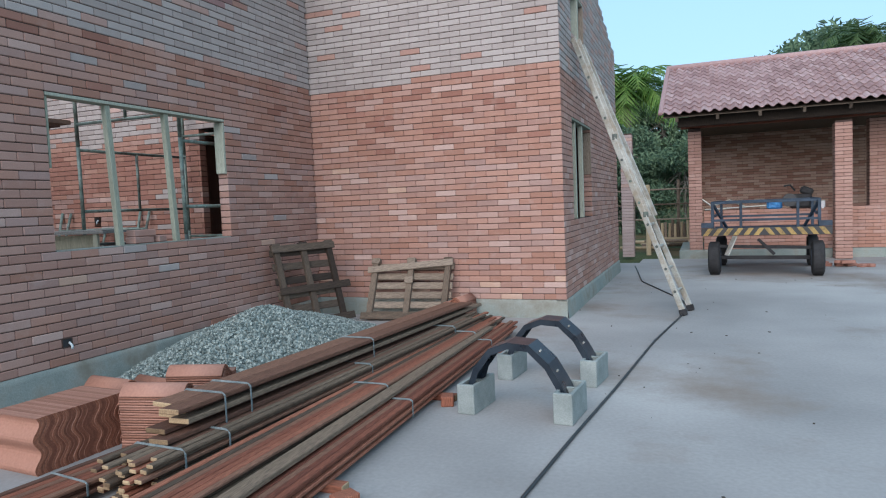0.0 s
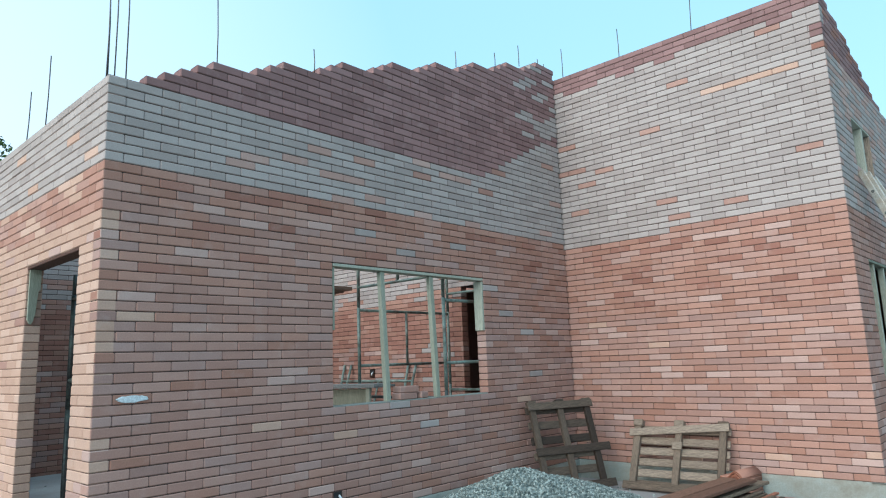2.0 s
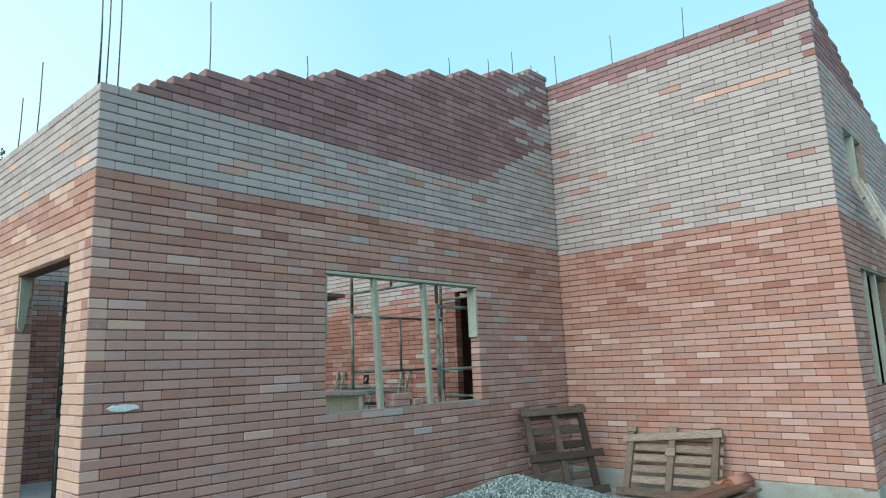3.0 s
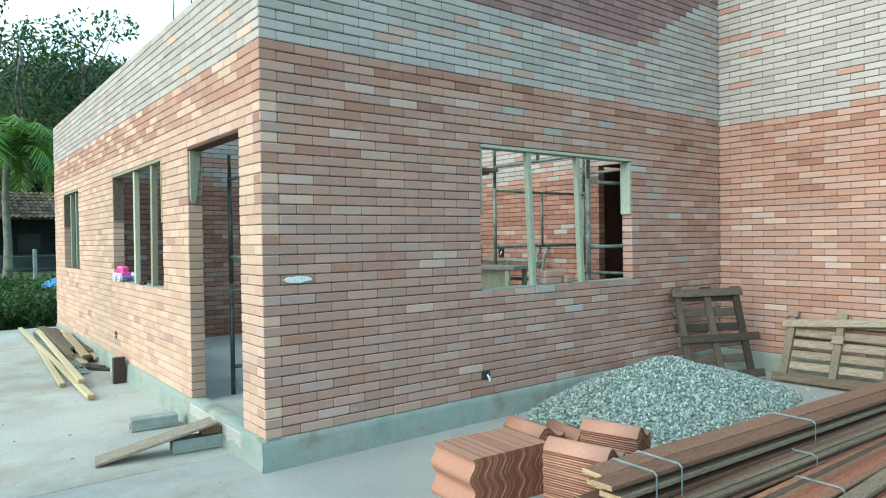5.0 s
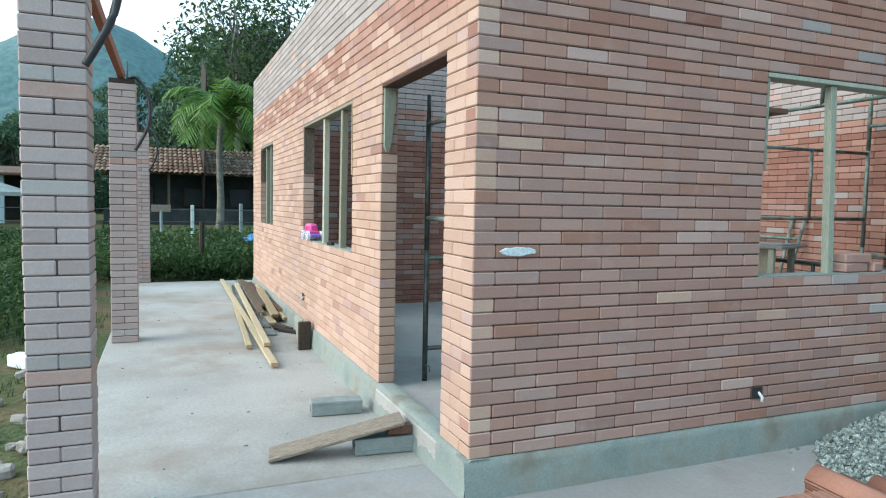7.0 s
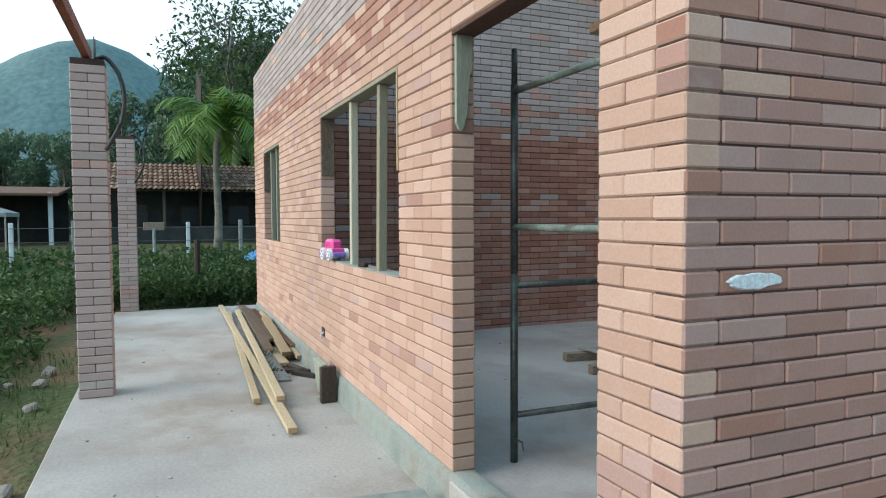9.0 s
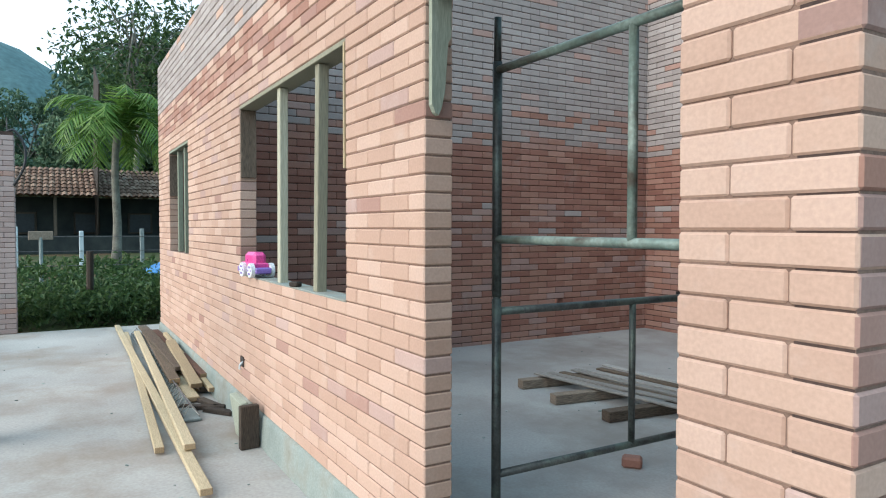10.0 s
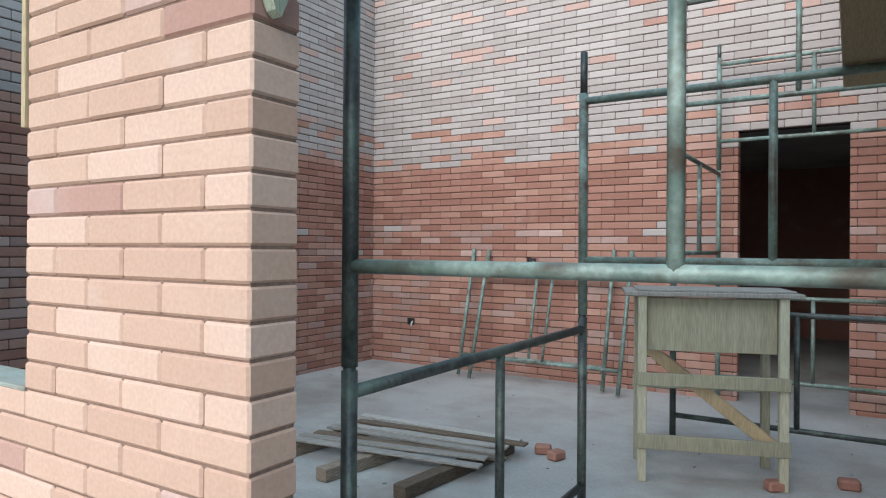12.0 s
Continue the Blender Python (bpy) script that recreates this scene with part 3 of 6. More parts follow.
# ---- timber in the openings ----
def timber(name, a, b, w, h, wood, label, category="timber", group="", parent=None, roll=0.0):
    """One sawn board or post from a to b, with sawn ends in a paler tone."""
    a, b = Vector(a), Vector(b)
    q = (b - a).to_track_quat("Z", "Y").to_matrix().to_4x4()
    ln = (b - a).length
    s = Shape().box((0, 0, 0), (w, h, ln), min(0.004, w * 0.2, h * 0.2))
    if wood in ("red", "brown", "pine", "tan"):
        s.m = [1 if abs(sum(s.v[i][2] for i in f)) > (ln / 2 - 0.0045) * len(f) else 0 for f in s.f]
        ob = new(name, s.mesh(name, [WOODS[wood], WOODS["end"]]))
    else:
        ob = new(name, s.mesh(name, WOODS[wood]))
    ob.matrix_basis = Matrix.Translation((a + b) / 2) @ q @ Matrix.Rotation(roll, 4, "Z")
    if parent:
        ob.parent = parent
        if label:
            ob["label"] = label
        return ob
    return tagged(ob, label, category, group)


def opening_frame(name, label, lintel, posts, cheeks, wood="green"):
    fr = thing(name, label, "window frame", kind="structure")
    part("lintel_board", lintel, WOODS[wood], fr)
    for a, b, w, h in posts:
        timber("post", a, b, w, h, wood, "", parent=fr)
    for sh, tone in cheeks:
        part("cheek_board", sh, WOODS[tone], fr)
    return fr


opening_frame("window_1", "raw wooden lintel board and two upright props in the brick opening",
              Shape().box((-0.065, 11.5 * L, ZT - 0.018), (0.128, 8 * L - 0.01, 0.028), 0.003),
              [((-0.05, 2.72, ZS + 0.002), (-0.05, 2.66, ZT - 0.034), 0.055, 0.055), ((-0.05, 3.42, ZS + 0.002), (-0.05, 3.36, ZT - 0.034), 0.055, 0.055)],
              [(Shape().box((-0.06, 7.5 * L + 0.013, ZT - 0.33), (0.11, 0.022, 0.58), 0.003), "green"), (Shape().box((-0.065, 15.5 * L - 0.017, ZT - 0.32), (0.12, 0.03, 0.56), 0.003), "green")])
opening_frame("window_2", "raw wooden lintel board and two upright props in the brick opening",
              Shape().box((-13 * L, 0.065, ZT - 0.016), (8 * L - 0.01, 0.128, 0.028), 0.003),
              [((-3.66, 0.05, ZS + 0.002), (-3.64, 0.05, ZT - 0.032), 0.055, 0.06), ((-2.95, 0.05, ZS + 0.002), (-2.90, 0.05, ZT - 0.032), 0.06, 0.06)],
              [(Shape().box((-17 * L + 0.013, 0.065, ZT - 0.29), (0.022, 0.12, 0.52), 0.003), "grey"), (Shape().box((-9 * L - 0.011, 0.010, ZT - 0.33), (0.018, 0.03, 0.62), 0.002), "pine")], "olive")
opening_frame("window_3", "raw wooden props in the small brick opening",
              Shape().box((-28 * L, 0.065, ZT - 0.016), (5 * L - 0.01, 0.128, 0.028), 0.003),
              [((-7.35, 0.06, ZS + P + 0.002), (-7.35, 0.06, ZT - 0.032), 0.055, 0.055), ((-7.80, 0.06, ZS + P + 0.002), (-7.80, 0.06, ZT - 0.032), 0.055, 0.055)],
              [(Shape().box((-30.5 * L + 0.013, 0.065, ZT - 0.3), (0.02, 0.12, 0.5), 0.003), "grey")])
opening_frame("window_4", "raw wooden props in the side wall opening",
              Shape().box((XC - 0.065, YB + 5.25 * L, ZT - 0.016), (0.128, 5.5 * L - 0.01, 0.028), 0.003),
              [((XC - 0.05, YB + 1.02, ZS + 0.002), (XC - 0.05, YB + 1.02, ZT - 0.032), 0.06, 0.06), ((XC - 0.05, YB + 1.55, ZS + 0.002), (XC - 0.05, YB + 1.55, ZT - 0.032), 0.06, 0.06)],
              [(Shape().box((XC - 0.06, YB + 8 * L - 0.013, ZT - 0.38), (0.12, 0.022, 0.6), 0.003), "grey")])
opening_frame("window_5", "raw board in the upper opening of the side wall",
              Shape().box((XC - 0.065, YB + 4.75 * L, zc(54) - 0.014), (0.128, 3.5 * L - 0.01, 0.024), 0.003),
              [((XC - 0.05, YB + 1.35, zc(46) + 0.002), (XC - 0.05, YB + 1.35, zc(54) - 0.03), 0.09, 0.07)],
              [(Shape().box((XC - 0.06, YB + 6.5 * L - 0.013, zc(50)), (0.12, 0.022, 0.5), 0.003), "grey")])


def door_cheek():
    """The split board nailed to the door jamb, ragged at its lower end."""
    s = Shape()
    y0, y1, n = 0.018, 0.105, 6
    lows = [2.0, 1.97, 1.96, 1.99, 2.055, 2.245, 2.265]
    for x in (-6 * L + 0.003, -6 * L + 0.029):
        for i in range(n + 1):
            y = y0 + (y1 - y0) * i / n
            s.v += [(x, y, lows[i]), (x, y, ZT - 0.015)]
    m = 2 * (n + 1)
    for i in range(n):
        k = 2 * i
        s.f += [(k, k + 1, k + 3, k + 2), (m + k, m + k + 2, m + k + 3, m + k + 1), (k, k + 2, m + k + 2, m + k), (k + 1, m + k + 1, m + k + 3, k + 3)]
    s.f += [(0, m, m + 1, 1), (m - 2, m - 1, 2 * m - 1, 2 * m - 2)]
    s.m = [0] * len(s.f)
    return s


fr = thing("door_1", "doorless brick opening with a split greenish board at its jamb", "door frame", kind="structure")
part("jamb_board", door_cheek(), WOODS["green"], fr, "greenish splintered jamb board")
part("lintel_board", Shape().box((-3.75 * L, 0.065, ZT - 0.014), (4.5 * L - 0.008, 0.127, 0.024), 0.003), WOODS["brown"], fr)
solo("sill_mortar", Shape().box((-13 * L, 0.065, ZS - 0.001), (8 * L - 0.01, 0.128, 0.012), 0.004), PLINTH, "rough grey mortar bed on the window sill", "sill", kind="structure")
solo("sill_mortar", Shape().box((-0.065, 11.5 * L, ZS - 0.001), (0.128, 8 * L - 0.01, 0.012), 0.004), PLINTH, "rough grey mortar bed on the window sill", "sill", kind="structure")
for i, (y, z, rot) in enumerate(((2.98, ZS + 0.036, 4), (3.00, ZS + 0.101, -3), (3.20, ZS + 0.036, 12))):
    bmesh_s = Shape().box((0, 0, 0), (0.12, 0.25 if i < 2 else 0.13, 0.062), 0.007)
    solo("loose_brick", bmesh_s, BRICK["salmon", "object"], "loose reddish brick lying on the window sill", "brick", "bricks left on the sill", at=pose(-0.08, y, z + 0.003, 0, 0, rot))

# mortar smear on the wall, drain holes with a stub of pipe
def smear():
    s = Shape()
    n, r0 = 22, random.Random(3)
    pts = [(0.0, 0.0)]
    for i in range(n):
        a = 2 * math.pi * i / n
        pts.append((0.118 * math.cos(a) * r0.uniform(0.85, 1.05), 0.026 * math.sin(a) * r0.uniform(0.75, 1.1)))
    for d in (0.0, 0.006):
        s.v += [(d, p[0] * (0.9 if d else 1), p[1] * (0.85 if d else 1)) for p in pts]
    k = n + 1
    for i in range(n):
        j = 1 + (i + 1) % n
        s.f += [(k, k + 1 + i, k + j), (1 + i, j, k + j, k + 1 + i)]
    s.m = [0] * len(s.f)
    return s


solo("mortar_smear", smear(), WHITEWALL, "whitish mortar smear on the brick wall", "stain", at=pose(0.0015, L, zc(15.5)), kind="structure")


def wall_drain(x, y, z, face):
    d = thing("drain_outlet", "square hole in the brickwork with a short plastic pipe", "drain")
    ax = Vector(face)
    sd = Vector((0, 0, 1)).cross(ax)
    c = Vector((x, y, z))
    s = Shape()
    for a, b in ((-1, 0), (1, 0), (0, -1), (0, 1)):
        s.box(c + sd * a * 0.045 + Vector((0, 0, b * 0.035)) + ax * 0.002, [abs(sd[i]) * (0.008 if a else 0.09) + abs(ax[i]) * 0.012 + ((0.008 if b else 0.07) if i == 2 else 0) for i in range(3)], 0.001)
    part("rim", s, MORTAR, d)
    # thin black plate on the wall face paints the darkness of the hole
    part("hole_shade_plate", Shape().box(c + ax * 0.0025, [abs(sd[i]) * 0.085 + abs(ax[i]) * 0.004 + (0.065 if i == 2 else 0) for i in range(3)]), BLACK, d, "black plate painted as the shade inside the hole")
    part("pipe_stub", Shape().tube([c + ax * 0.0 + sd * 0.02, c + ax * 0.028 + sd * 0.024 + Vector((0, 0, -0.025)), c + ax * 0.03 + sd * 0.022 + Vector((0, 0, -0.055))], 0.010, 10), WHITEWALL, d, "pale plastic pipe stub", smooth=True)


wall_drain(0.001, 2.06, zc(2.5), (1, 0, 0))
wall_drain(-4.55, -0.001, 0.49, (0, -1, 0))
wall_drain(-5.13, YI - 0.002, 0.68, (0, -1, 0))
wall_drain(XL + 0.002, 4.12, 0.56, (1, 0, 0))
wall_drain(-3.59, YI - 0.002, 1.40, (0, -1, 0))

# steel bars standing out of the wall tops
for x, y, z, h, lean in ((-0.10, 0.03, 3.5, 1.05, -0.03), (-0.05, 0.06, 3.5, 1.15, 0.01), (-0.07, 0.15, 3.5, 1.25, 0.0), (-0.10, 0.02, 3.5, 0.85, 0.02), (-0.06, 0.88, 3.85, 0.72, 0.0), (-1.62, 0.06, 3.5, 0.78, 0.06), (-2.17, 0.06, 3.5, 0.6, 0.08),
                         (-0.06, 1.88, 4.15, 0.26, 0), (-0.06, 3.95, 4.88, 0.2, 0), (-0.06, 4.72, 5.12, 0.2, 0), (-0.06, 5.25, 5.3, 0.3, 0), (-0.06, 5.7, 5.3, 0.25, 0), (-0.06, 5.85, 5.3, 0.22, 0),
                         (0.12, 6.05, 5.3, 0.45, 0), (1.0, 6.05, 5.3, 0.42, 0), (1.98, 6.05, 5.3, 0.42, 0.02)):
    s = Shape().tube([(0, 0, 0), (lean * 0.4, 0.004, h * 0.5), (lean, -0.004, h)], 0.0055, 6)
    solo("rebar", s, REBAR, "thin steel reinforcing bar standing out of the wall top", "rebar", "bars out of the wall tops", at=pose(x, y, z + 0.12), smooth=True)

# ---- yard: gravel ----
def heap(x, y):
    """Height of the gravel heap."""
    d = math.hypot((x - 0.72) / 0.98, (y - 3.72) / 1.6)
    h = 0.47 * max(0.0, 1 - d) ** 0.85 if d < 1 else 0.0
    d2 = math.hypot((x - 0.95) / 0.6, (y - 4.5) / 0.8)
    h = max(h, 0.17 * max(0.0, 1 - d2) ** 0.8)
    return h * (1 + 0.10 * noise.noise((x * 3, y * 3, 0.3))) if h > 0 else 0.0


def gravel_mesh():
    s, r = Shape(), random.Random(11)
    n, m = 44, 60
    for j in range(m + 1):
        for i in range(n + 1):
            x, y = 0.016 + 1.9 * i / n, 2.0 + 3.7 * j / m
            h = heap(x, y)
            s.v.append((x, y, h - 0.012 if h > 0.012 else -0.03))
    for j in range(m):
        for i in range(n):
            k = j * (n + 1) + i
            s.f.append((k, k + 1, k + n + 2, k + n + 1))
            s.m.append(0)
    oct_f = [(0, 2, 4), (2, 1, 4), (1, 3, 4), (3, 0, 4), (2, 0, 5), (1, 2, 5), (3, 1, 5), (0, 3, 5)]
    made = 0
    while made < 11000:
        x, y = r.uniform(0.02, 1.85), r.uniform(2.0, 5.6)
        h = heap(x, y)
        if h < 0.008:
            if r.random() > 0.012 or math.hypot((x - 0.8) / 1.25, (y - 3.7) / 2.0) > 1:
                continue
        a = r.uniform(0.011, 0.024)
        t = Euler((r.uniform(0, 6), r.uniform(0, 6), r.uniform(0, 6))).to_matrix()
        vs = [(a, 0, 0), (-a * r.uniform(0.7, 1.1), 0, 0), (0, a * 0.8, a * r.uniform(-0.2, 0.3)), (0, -a * r.uniform(0.6, 1), 0), (0, 0, a * 0.65), (a * 0.1, 0, -a * 0.6)]
        c = Vector((x, y, h + r.uniform(-0.003, 0.008)))
        s.add([c + t @ Vector(v) for v in vs], oct_f)
        made += 1
    return s


solo("gravel_heap", gravel_mesh(), GRAVEL, "heap of grey crushed stone against the brick wall", "gravel", kind="stuff")

# ---- yard: clay roof tiles ----
def tile_profile(w=0.24, rise=0.062, n=12):
    """The S section of a roman tile, across its width."""
    pts = []
    for i in range(n + 1):
        t = i / n
        z = rise * math.sin(math.pi * t / 0.62) if t < 0.62 else -0.016 * math.sin(math.pi * (t - 0.62) / 0.38)
        pts.append(((t - 0.5) * w, z))
    return pts


def tile_shape(length=0.41, thick=0.012):
    s = Shape()
    pr = tile_profile()
    n = len(pr)
    for x in (-length / 2, length / 2):
        s.v += [(x, a, b) for a, b in pr] + [(x, a, b - thick) for a, b in pr]
    m = 2 * n
    for i in range(n - 1):
        s.f += [(i, m + i, m + i + 1, i + 1), (n + i, n + i + 1, m + n + i + 1, m + n + i), (i, i + 1, n + i + 1, n + i), (m + i, m + n + i, m + n + i + 1, m + i + 1)]
        s.m += [0, 0, 1, 1]
    s.f += [(0, n, m + n, m), (n - 1, m + n - 1, m + 2 * n - 1, 2 * n - 1)]
    s.m += [0, 0]
    return s


TILE = tile_shape().mesh("tile", [CLAY, CLAYDARK], True)


def edge_tile():
    """A tile with two shallow waves, for the packs that stand on edge."""
    s, n, ln, th = Shape(), 20, 0.42, 0.0155
    pr = [((i / n - 0.5) * 0.32, 0.021 * math.sin(2 * math.pi * (i / n) * 1.9 + 0.4)) for i in range(n + 1)]
    k = n + 1
    for x in (-ln / 2, ln / 2):
        s.v += [(x, a, b) for a, b in pr] + [(x, a, b - th) for a, b in pr]
    m = 2 * k
    for i in range(n):
        s.f += [(i, m + i, m + i + 1, i + 1), (k + i, k + i + 1, m + k + i + 1, m + k + i), (i, i + 1, k + i + 1, k + i), (m + i, m + k + i, m + k + i + 1, m + i + 1)]
        s.m += [0, 0, 1, 1]
    s.f += [(0, k, m + k, m), (k - 1, m + k - 1, m + 2 * k - 1, 2 * k - 1)]
    s.m += [0, 0]
    return s


EDGE_TILE = edge_tile().mesh("tile", [CLAY, CLAYDARK])


def tile_stack(x, y, rz, count, label, edge=False, pitch=0.0155, tilt=0.0):
    st = thing("roof_tile_stack", label, "roof tiles", "stacks of roof tiles in the yard", (x, y, 0), rz)
    r = random.Random(int(x * 100 + y * 37))
    for i in range(count):
        t = new("tile", EDGE_TILE if edge else TILE)
        t.parent = st
        j = r.uniform(-0.004, 0.004)
        t.matrix_basis = pose(j, i * pitch, 0.16, 90 + tilt, 0, 0) if edge else pose(j, r.uniform(-0.003, 0.003), 0.028 + i * pitch, 0, 0, r.uniform(-0.8, 0.8))
    return st


# the pack standing on edge
tile_stack(1.265, 0.66, -4, 36, "clay roof tiles packed upright on edge on the slab", True, 0.0165)
tile_stack(1.84, 1.20, 12, 22, "flat stack of orange clay roof tiles on the slab")
tile_stack(1.74, 1.50, 14, 14, "flat stack of orange clay roof tiles on the slab")
tile_stack(1.56, 1.86, 14, 18, "flat stack of orange clay roof tiles beside the gravel")
tile_stack(1.02, 1.62, -6, 14, "low flat stack of orange clay roof tiles by the gravel")
tile_stack(1.10, 1.95, -12, 9, "low flat stack of orange clay roof tiles by the gravel")
tile_stack(2.14, 5.70, 82, 15, "small stack of clay roof tiles before the brick wall")
solo("loose_brick", Shape().box((0, 0, 0.033), (0.25, 0.12, 0.066), 0.008), BRICK["salmon", "object"], "single pink brick lying on the slab", "brick", at=pose(2.55, 5.62, 0, 0, 0, 6))

# ---- yard: timber bundles ----
def bundle(label, near, far, count, layers, sect, woods, seed, spread_far=0.6, z0=0.0, straps=(0.12, 0.5, 0.85)):
    """A strapped bundle of long sawn pieces from near to far, count wide and some layers high."""
    r = random.Random(seed)
    b = thing("timber_bundle", label, "timber", "timber bundles in the yard")
    w, h = sect
    n0, f0 = Vector(near), Vector(far)
    ax = (f0 - n0).normalized()
    sd = ax.cross(Vector((0, 0, 1))).normalized()
    for ly in range(layers):
        for i in range(count - (ly % 2)):
            o = (i - (count - 1) / 2 + 0.5 * (ly % 2)) * (w + 0.004)
            a = n0 + sd * (o + r.uniform(-0.006, 0.006)) + ax * r.uniform(-0.12, 0.10) + Vector((0, 0, z0 + h / 2 + ly * (h + 0.003)))
            e = f0 + sd * (o * spread_far + r.uniform(-0.01, 0.01)) + ax * r.uniform(-0.35, 0.25) + Vector((0, 0, z0 + h / 2 + ly * (h + 0.003) * 0.92 + r.uniform(0, 0.004)))
            timber("lath" if h < 0.04 else "beam", a, e, w * r.uniform(0.9, 1.0), h * r.uniform(0.88, 0.98), r.choice(woods), "", parent=b, roll=r.uniform(-0.04, 0.04))
    tw, th = count * (w + 0.004) / 2 + 0.008, layers * (h + 0.003)
    for t in straps:
        c = n0.lerp(f0, t) + Vector((0, 0, z0))
        k = 1 + (spread_far - 1) * t
        loop = [c + sd * (tw * k) * a + Vector((0, 0, (th + 0.002) * z)) for a, z in ((-1, 0.0), (-1.0, 0.9), (-0.85, 1.0), (0.85, 1.0), (1.0, 0.9), (1, 0.0))]
        s = Shape()
        for p, q in zip(loop, loop[1:]):
            s.beam(p, q, 0.003, 0.012, 0.0008)
        part("strap", s, STRAP, b, "grey plastic strap")
    return b


bundle("low strapped bundle of reddish roof laths on the slab", (1.86, 0.0, 0.045), (2.42, 3.9, 0.045), 6, 3, (0.045, 0.02), ("red", "red", "brown"), 1, 0.9)
bundle("strapped bundle of weathered and red roof laths, sawn ends showing", (2.36, 0.45, 0.045), (2.62, 4.85, 0.045), 7, 9, (0.045, 0.021), ("tan", "brown", "red", "tan"), 2, 0.8, 0.0, (0.04, 0.11, 0.45, 0.8))
bundle("strapped bundle of reddish sawn laths on the slab", (2.74, -0.55, 0.045), (2.80, 4.80, 0.045), 7, 7, (0.042, 0.02), ("red", "red", "brown", "tan"), 3, 0.62)
bundle("strapped bundle of long red hardwood laths", (3.08, -0.75, 0.04), (2.98, 4.72, 0.04), 6, 5, (0.042, 0.02), ("red", "red", "brown"), 4, 0.62)
bundle("stack of wide dark sawn boards strapped on top of the laths", (2.30, 0.74, 0.262), (2.44, 4.98, 0.20), 2, 5, (0.135, 0.03), ("brown", "tan", "brown"), 5, 1.1, 0.0, (0.07, 0.12, 0.46))
bundle("weathered boards lying loose over the laths", (3.02, -0.6, 0.165), (2.90, 4.6, 0.155), 1, 1, (0.10, 0.03), ("tan",), 6, 1.0, 0.0, ())
for y in (0.95, 2.55, 4.1):
    timber("bearer", (1.85, y, 0.022), (3.25, y - 0.02, 0.022), 0.07, 0.045, "red", "short reddish bearer under the timber bundles", "timber", "bearers under the bundles")
for (x, y, rz) in ((3.22, 2.42, 20), (3.33, 0.78, -30)):
    solo("wood_offcut", Shape().box((0, 0, 0.035), (0.09, 0.12, 0.07), 0.006), WOODS["red"], "short wood offcut beside the bundles", "offcut", at=pose(x, y, 0, 0, 0, rz))

# ---- yard: pallets ----
def pallet(label, wood, base_l, base_r, top_l, gap_rows=5, seed=1, fronts=()):
    """A pallet leaning on a wall: base corners and the upper corner above the first."""
    r = random.Random(seed)
    o, u, v = Vector(base_l), Vector(base_r) - Vector(base_l), Vector(top_l) - Vector(base_l)
    W, Hh = u.length, v.length
    u.normalize()
    v = (v - u * v.dot(u)).normalized()
    nrm = u.cross(v)
    if nrm.y > 0 or nrm.x < -0.5:
        nrm = -nrm
    p = thing("wooden_pallet", label, "pallet", "pallets leaning on the wall")

    def bar(name, a, b, w, h, d, parent=p):
        A, B = o + u * a[0] + v * a[1] + nrm * d, o + u * b[0] + v * b[1] + nrm * d
        ax = (B - A).normalized()
        sd = nrm.cross(ax)
        m = Matrix((sd, nrm, ax)).transposed().to_4x4()
        ob = new(name, Shape().box((0, 0, 0), (w, h, (B - A).length), 0.005).mesh(name, WOODS[r.choice(wood)]))
        ob.matrix_basis = Matrix.Translation((A + B) / 2) @ m
        ob.parent = parent
    for i in range(gap_rows):
        y = 0.06 + (Hh - 0.12) * i / (gap_rows - 1)
        bar("deck_board", (0.0, y), (W, y + r.uniform(-0.01, 0.01)), 0.088, 0.02, 0.0)
    for x in (0.07, W / 2, W - 0.07):
        bar("bearer", (x, 0.0), (x, Hh), 0.075, 0.05, 0.036)
    for xa, ya, xb, yb in fronts:
        bar("front_board", (xa * W, ya * Hh), (xb * W, yb * Hh), 0.088, 0.02, 0.072)
    for x in (0.07, W / 2, W - 0.07):
        bar("block", (x - 0.055, Hh + 0.005), (x + 0.055, Hh + 0.005), 0.075, 0.075, 0.04)
    return p


pallet("dark weathered wooden pallet leaning in the wall corner", ("dark",), (0.347, 4.636, 0.02), (0.727, 5.436, 0.02), (0.07, 4.77, 0.97), 6, 3, ((0.0, 0.45, 1.12, 0.46), (-0.02, 0.03, 1.08, 0.05), (0.0, 0.97, 1.0, 0.98)))
pallet("weathered grey-brown wooden pallet leaning on the wall", ("grey",), (0.90, 5.55, 0.01), (2.02, 5.61, 0.01), (0.84, 5.88, 0.69), 6, 5, ((-0.02, 0.84, 1.0, 0.97), (0.45, 0.66, 0.55, 0.66), (-0.03, 0.03, 1.0, 0.04)))

# ---- yard: black mudguards on concrete blocks ----
def hollow_block(x, y, rz, h=0.2):
    s = Shape()
    s.box((0, -0.165, h / 2), (0.125, 0.03, h), 0.004).box((0, 0.165, h / 2), (0.125, 0.03, h), 0.004).box((0, 0, h / 2), (0.119, 0.025, h - 0.004), 0.003)
    s.box((-0.051, 0, h / 2), (0.024, 0.302, h - 0.002), 0.002).box((0.051, 0, h / 2), (0.024, 0.302, h - 0.002), 0.002)
    s.box((0, 0.09, 0.02), (0.08, 0.15, 0.03)).box((0, -0.09, 0.02), (0.08, 0.15, 0.03))
    return solo("concrete_block", s, BLOCKC, "hollow grey concrete block standing on the slab", "block", "blocks under the mudguards", at=pose(x, y, 0, 0, 0, rz))


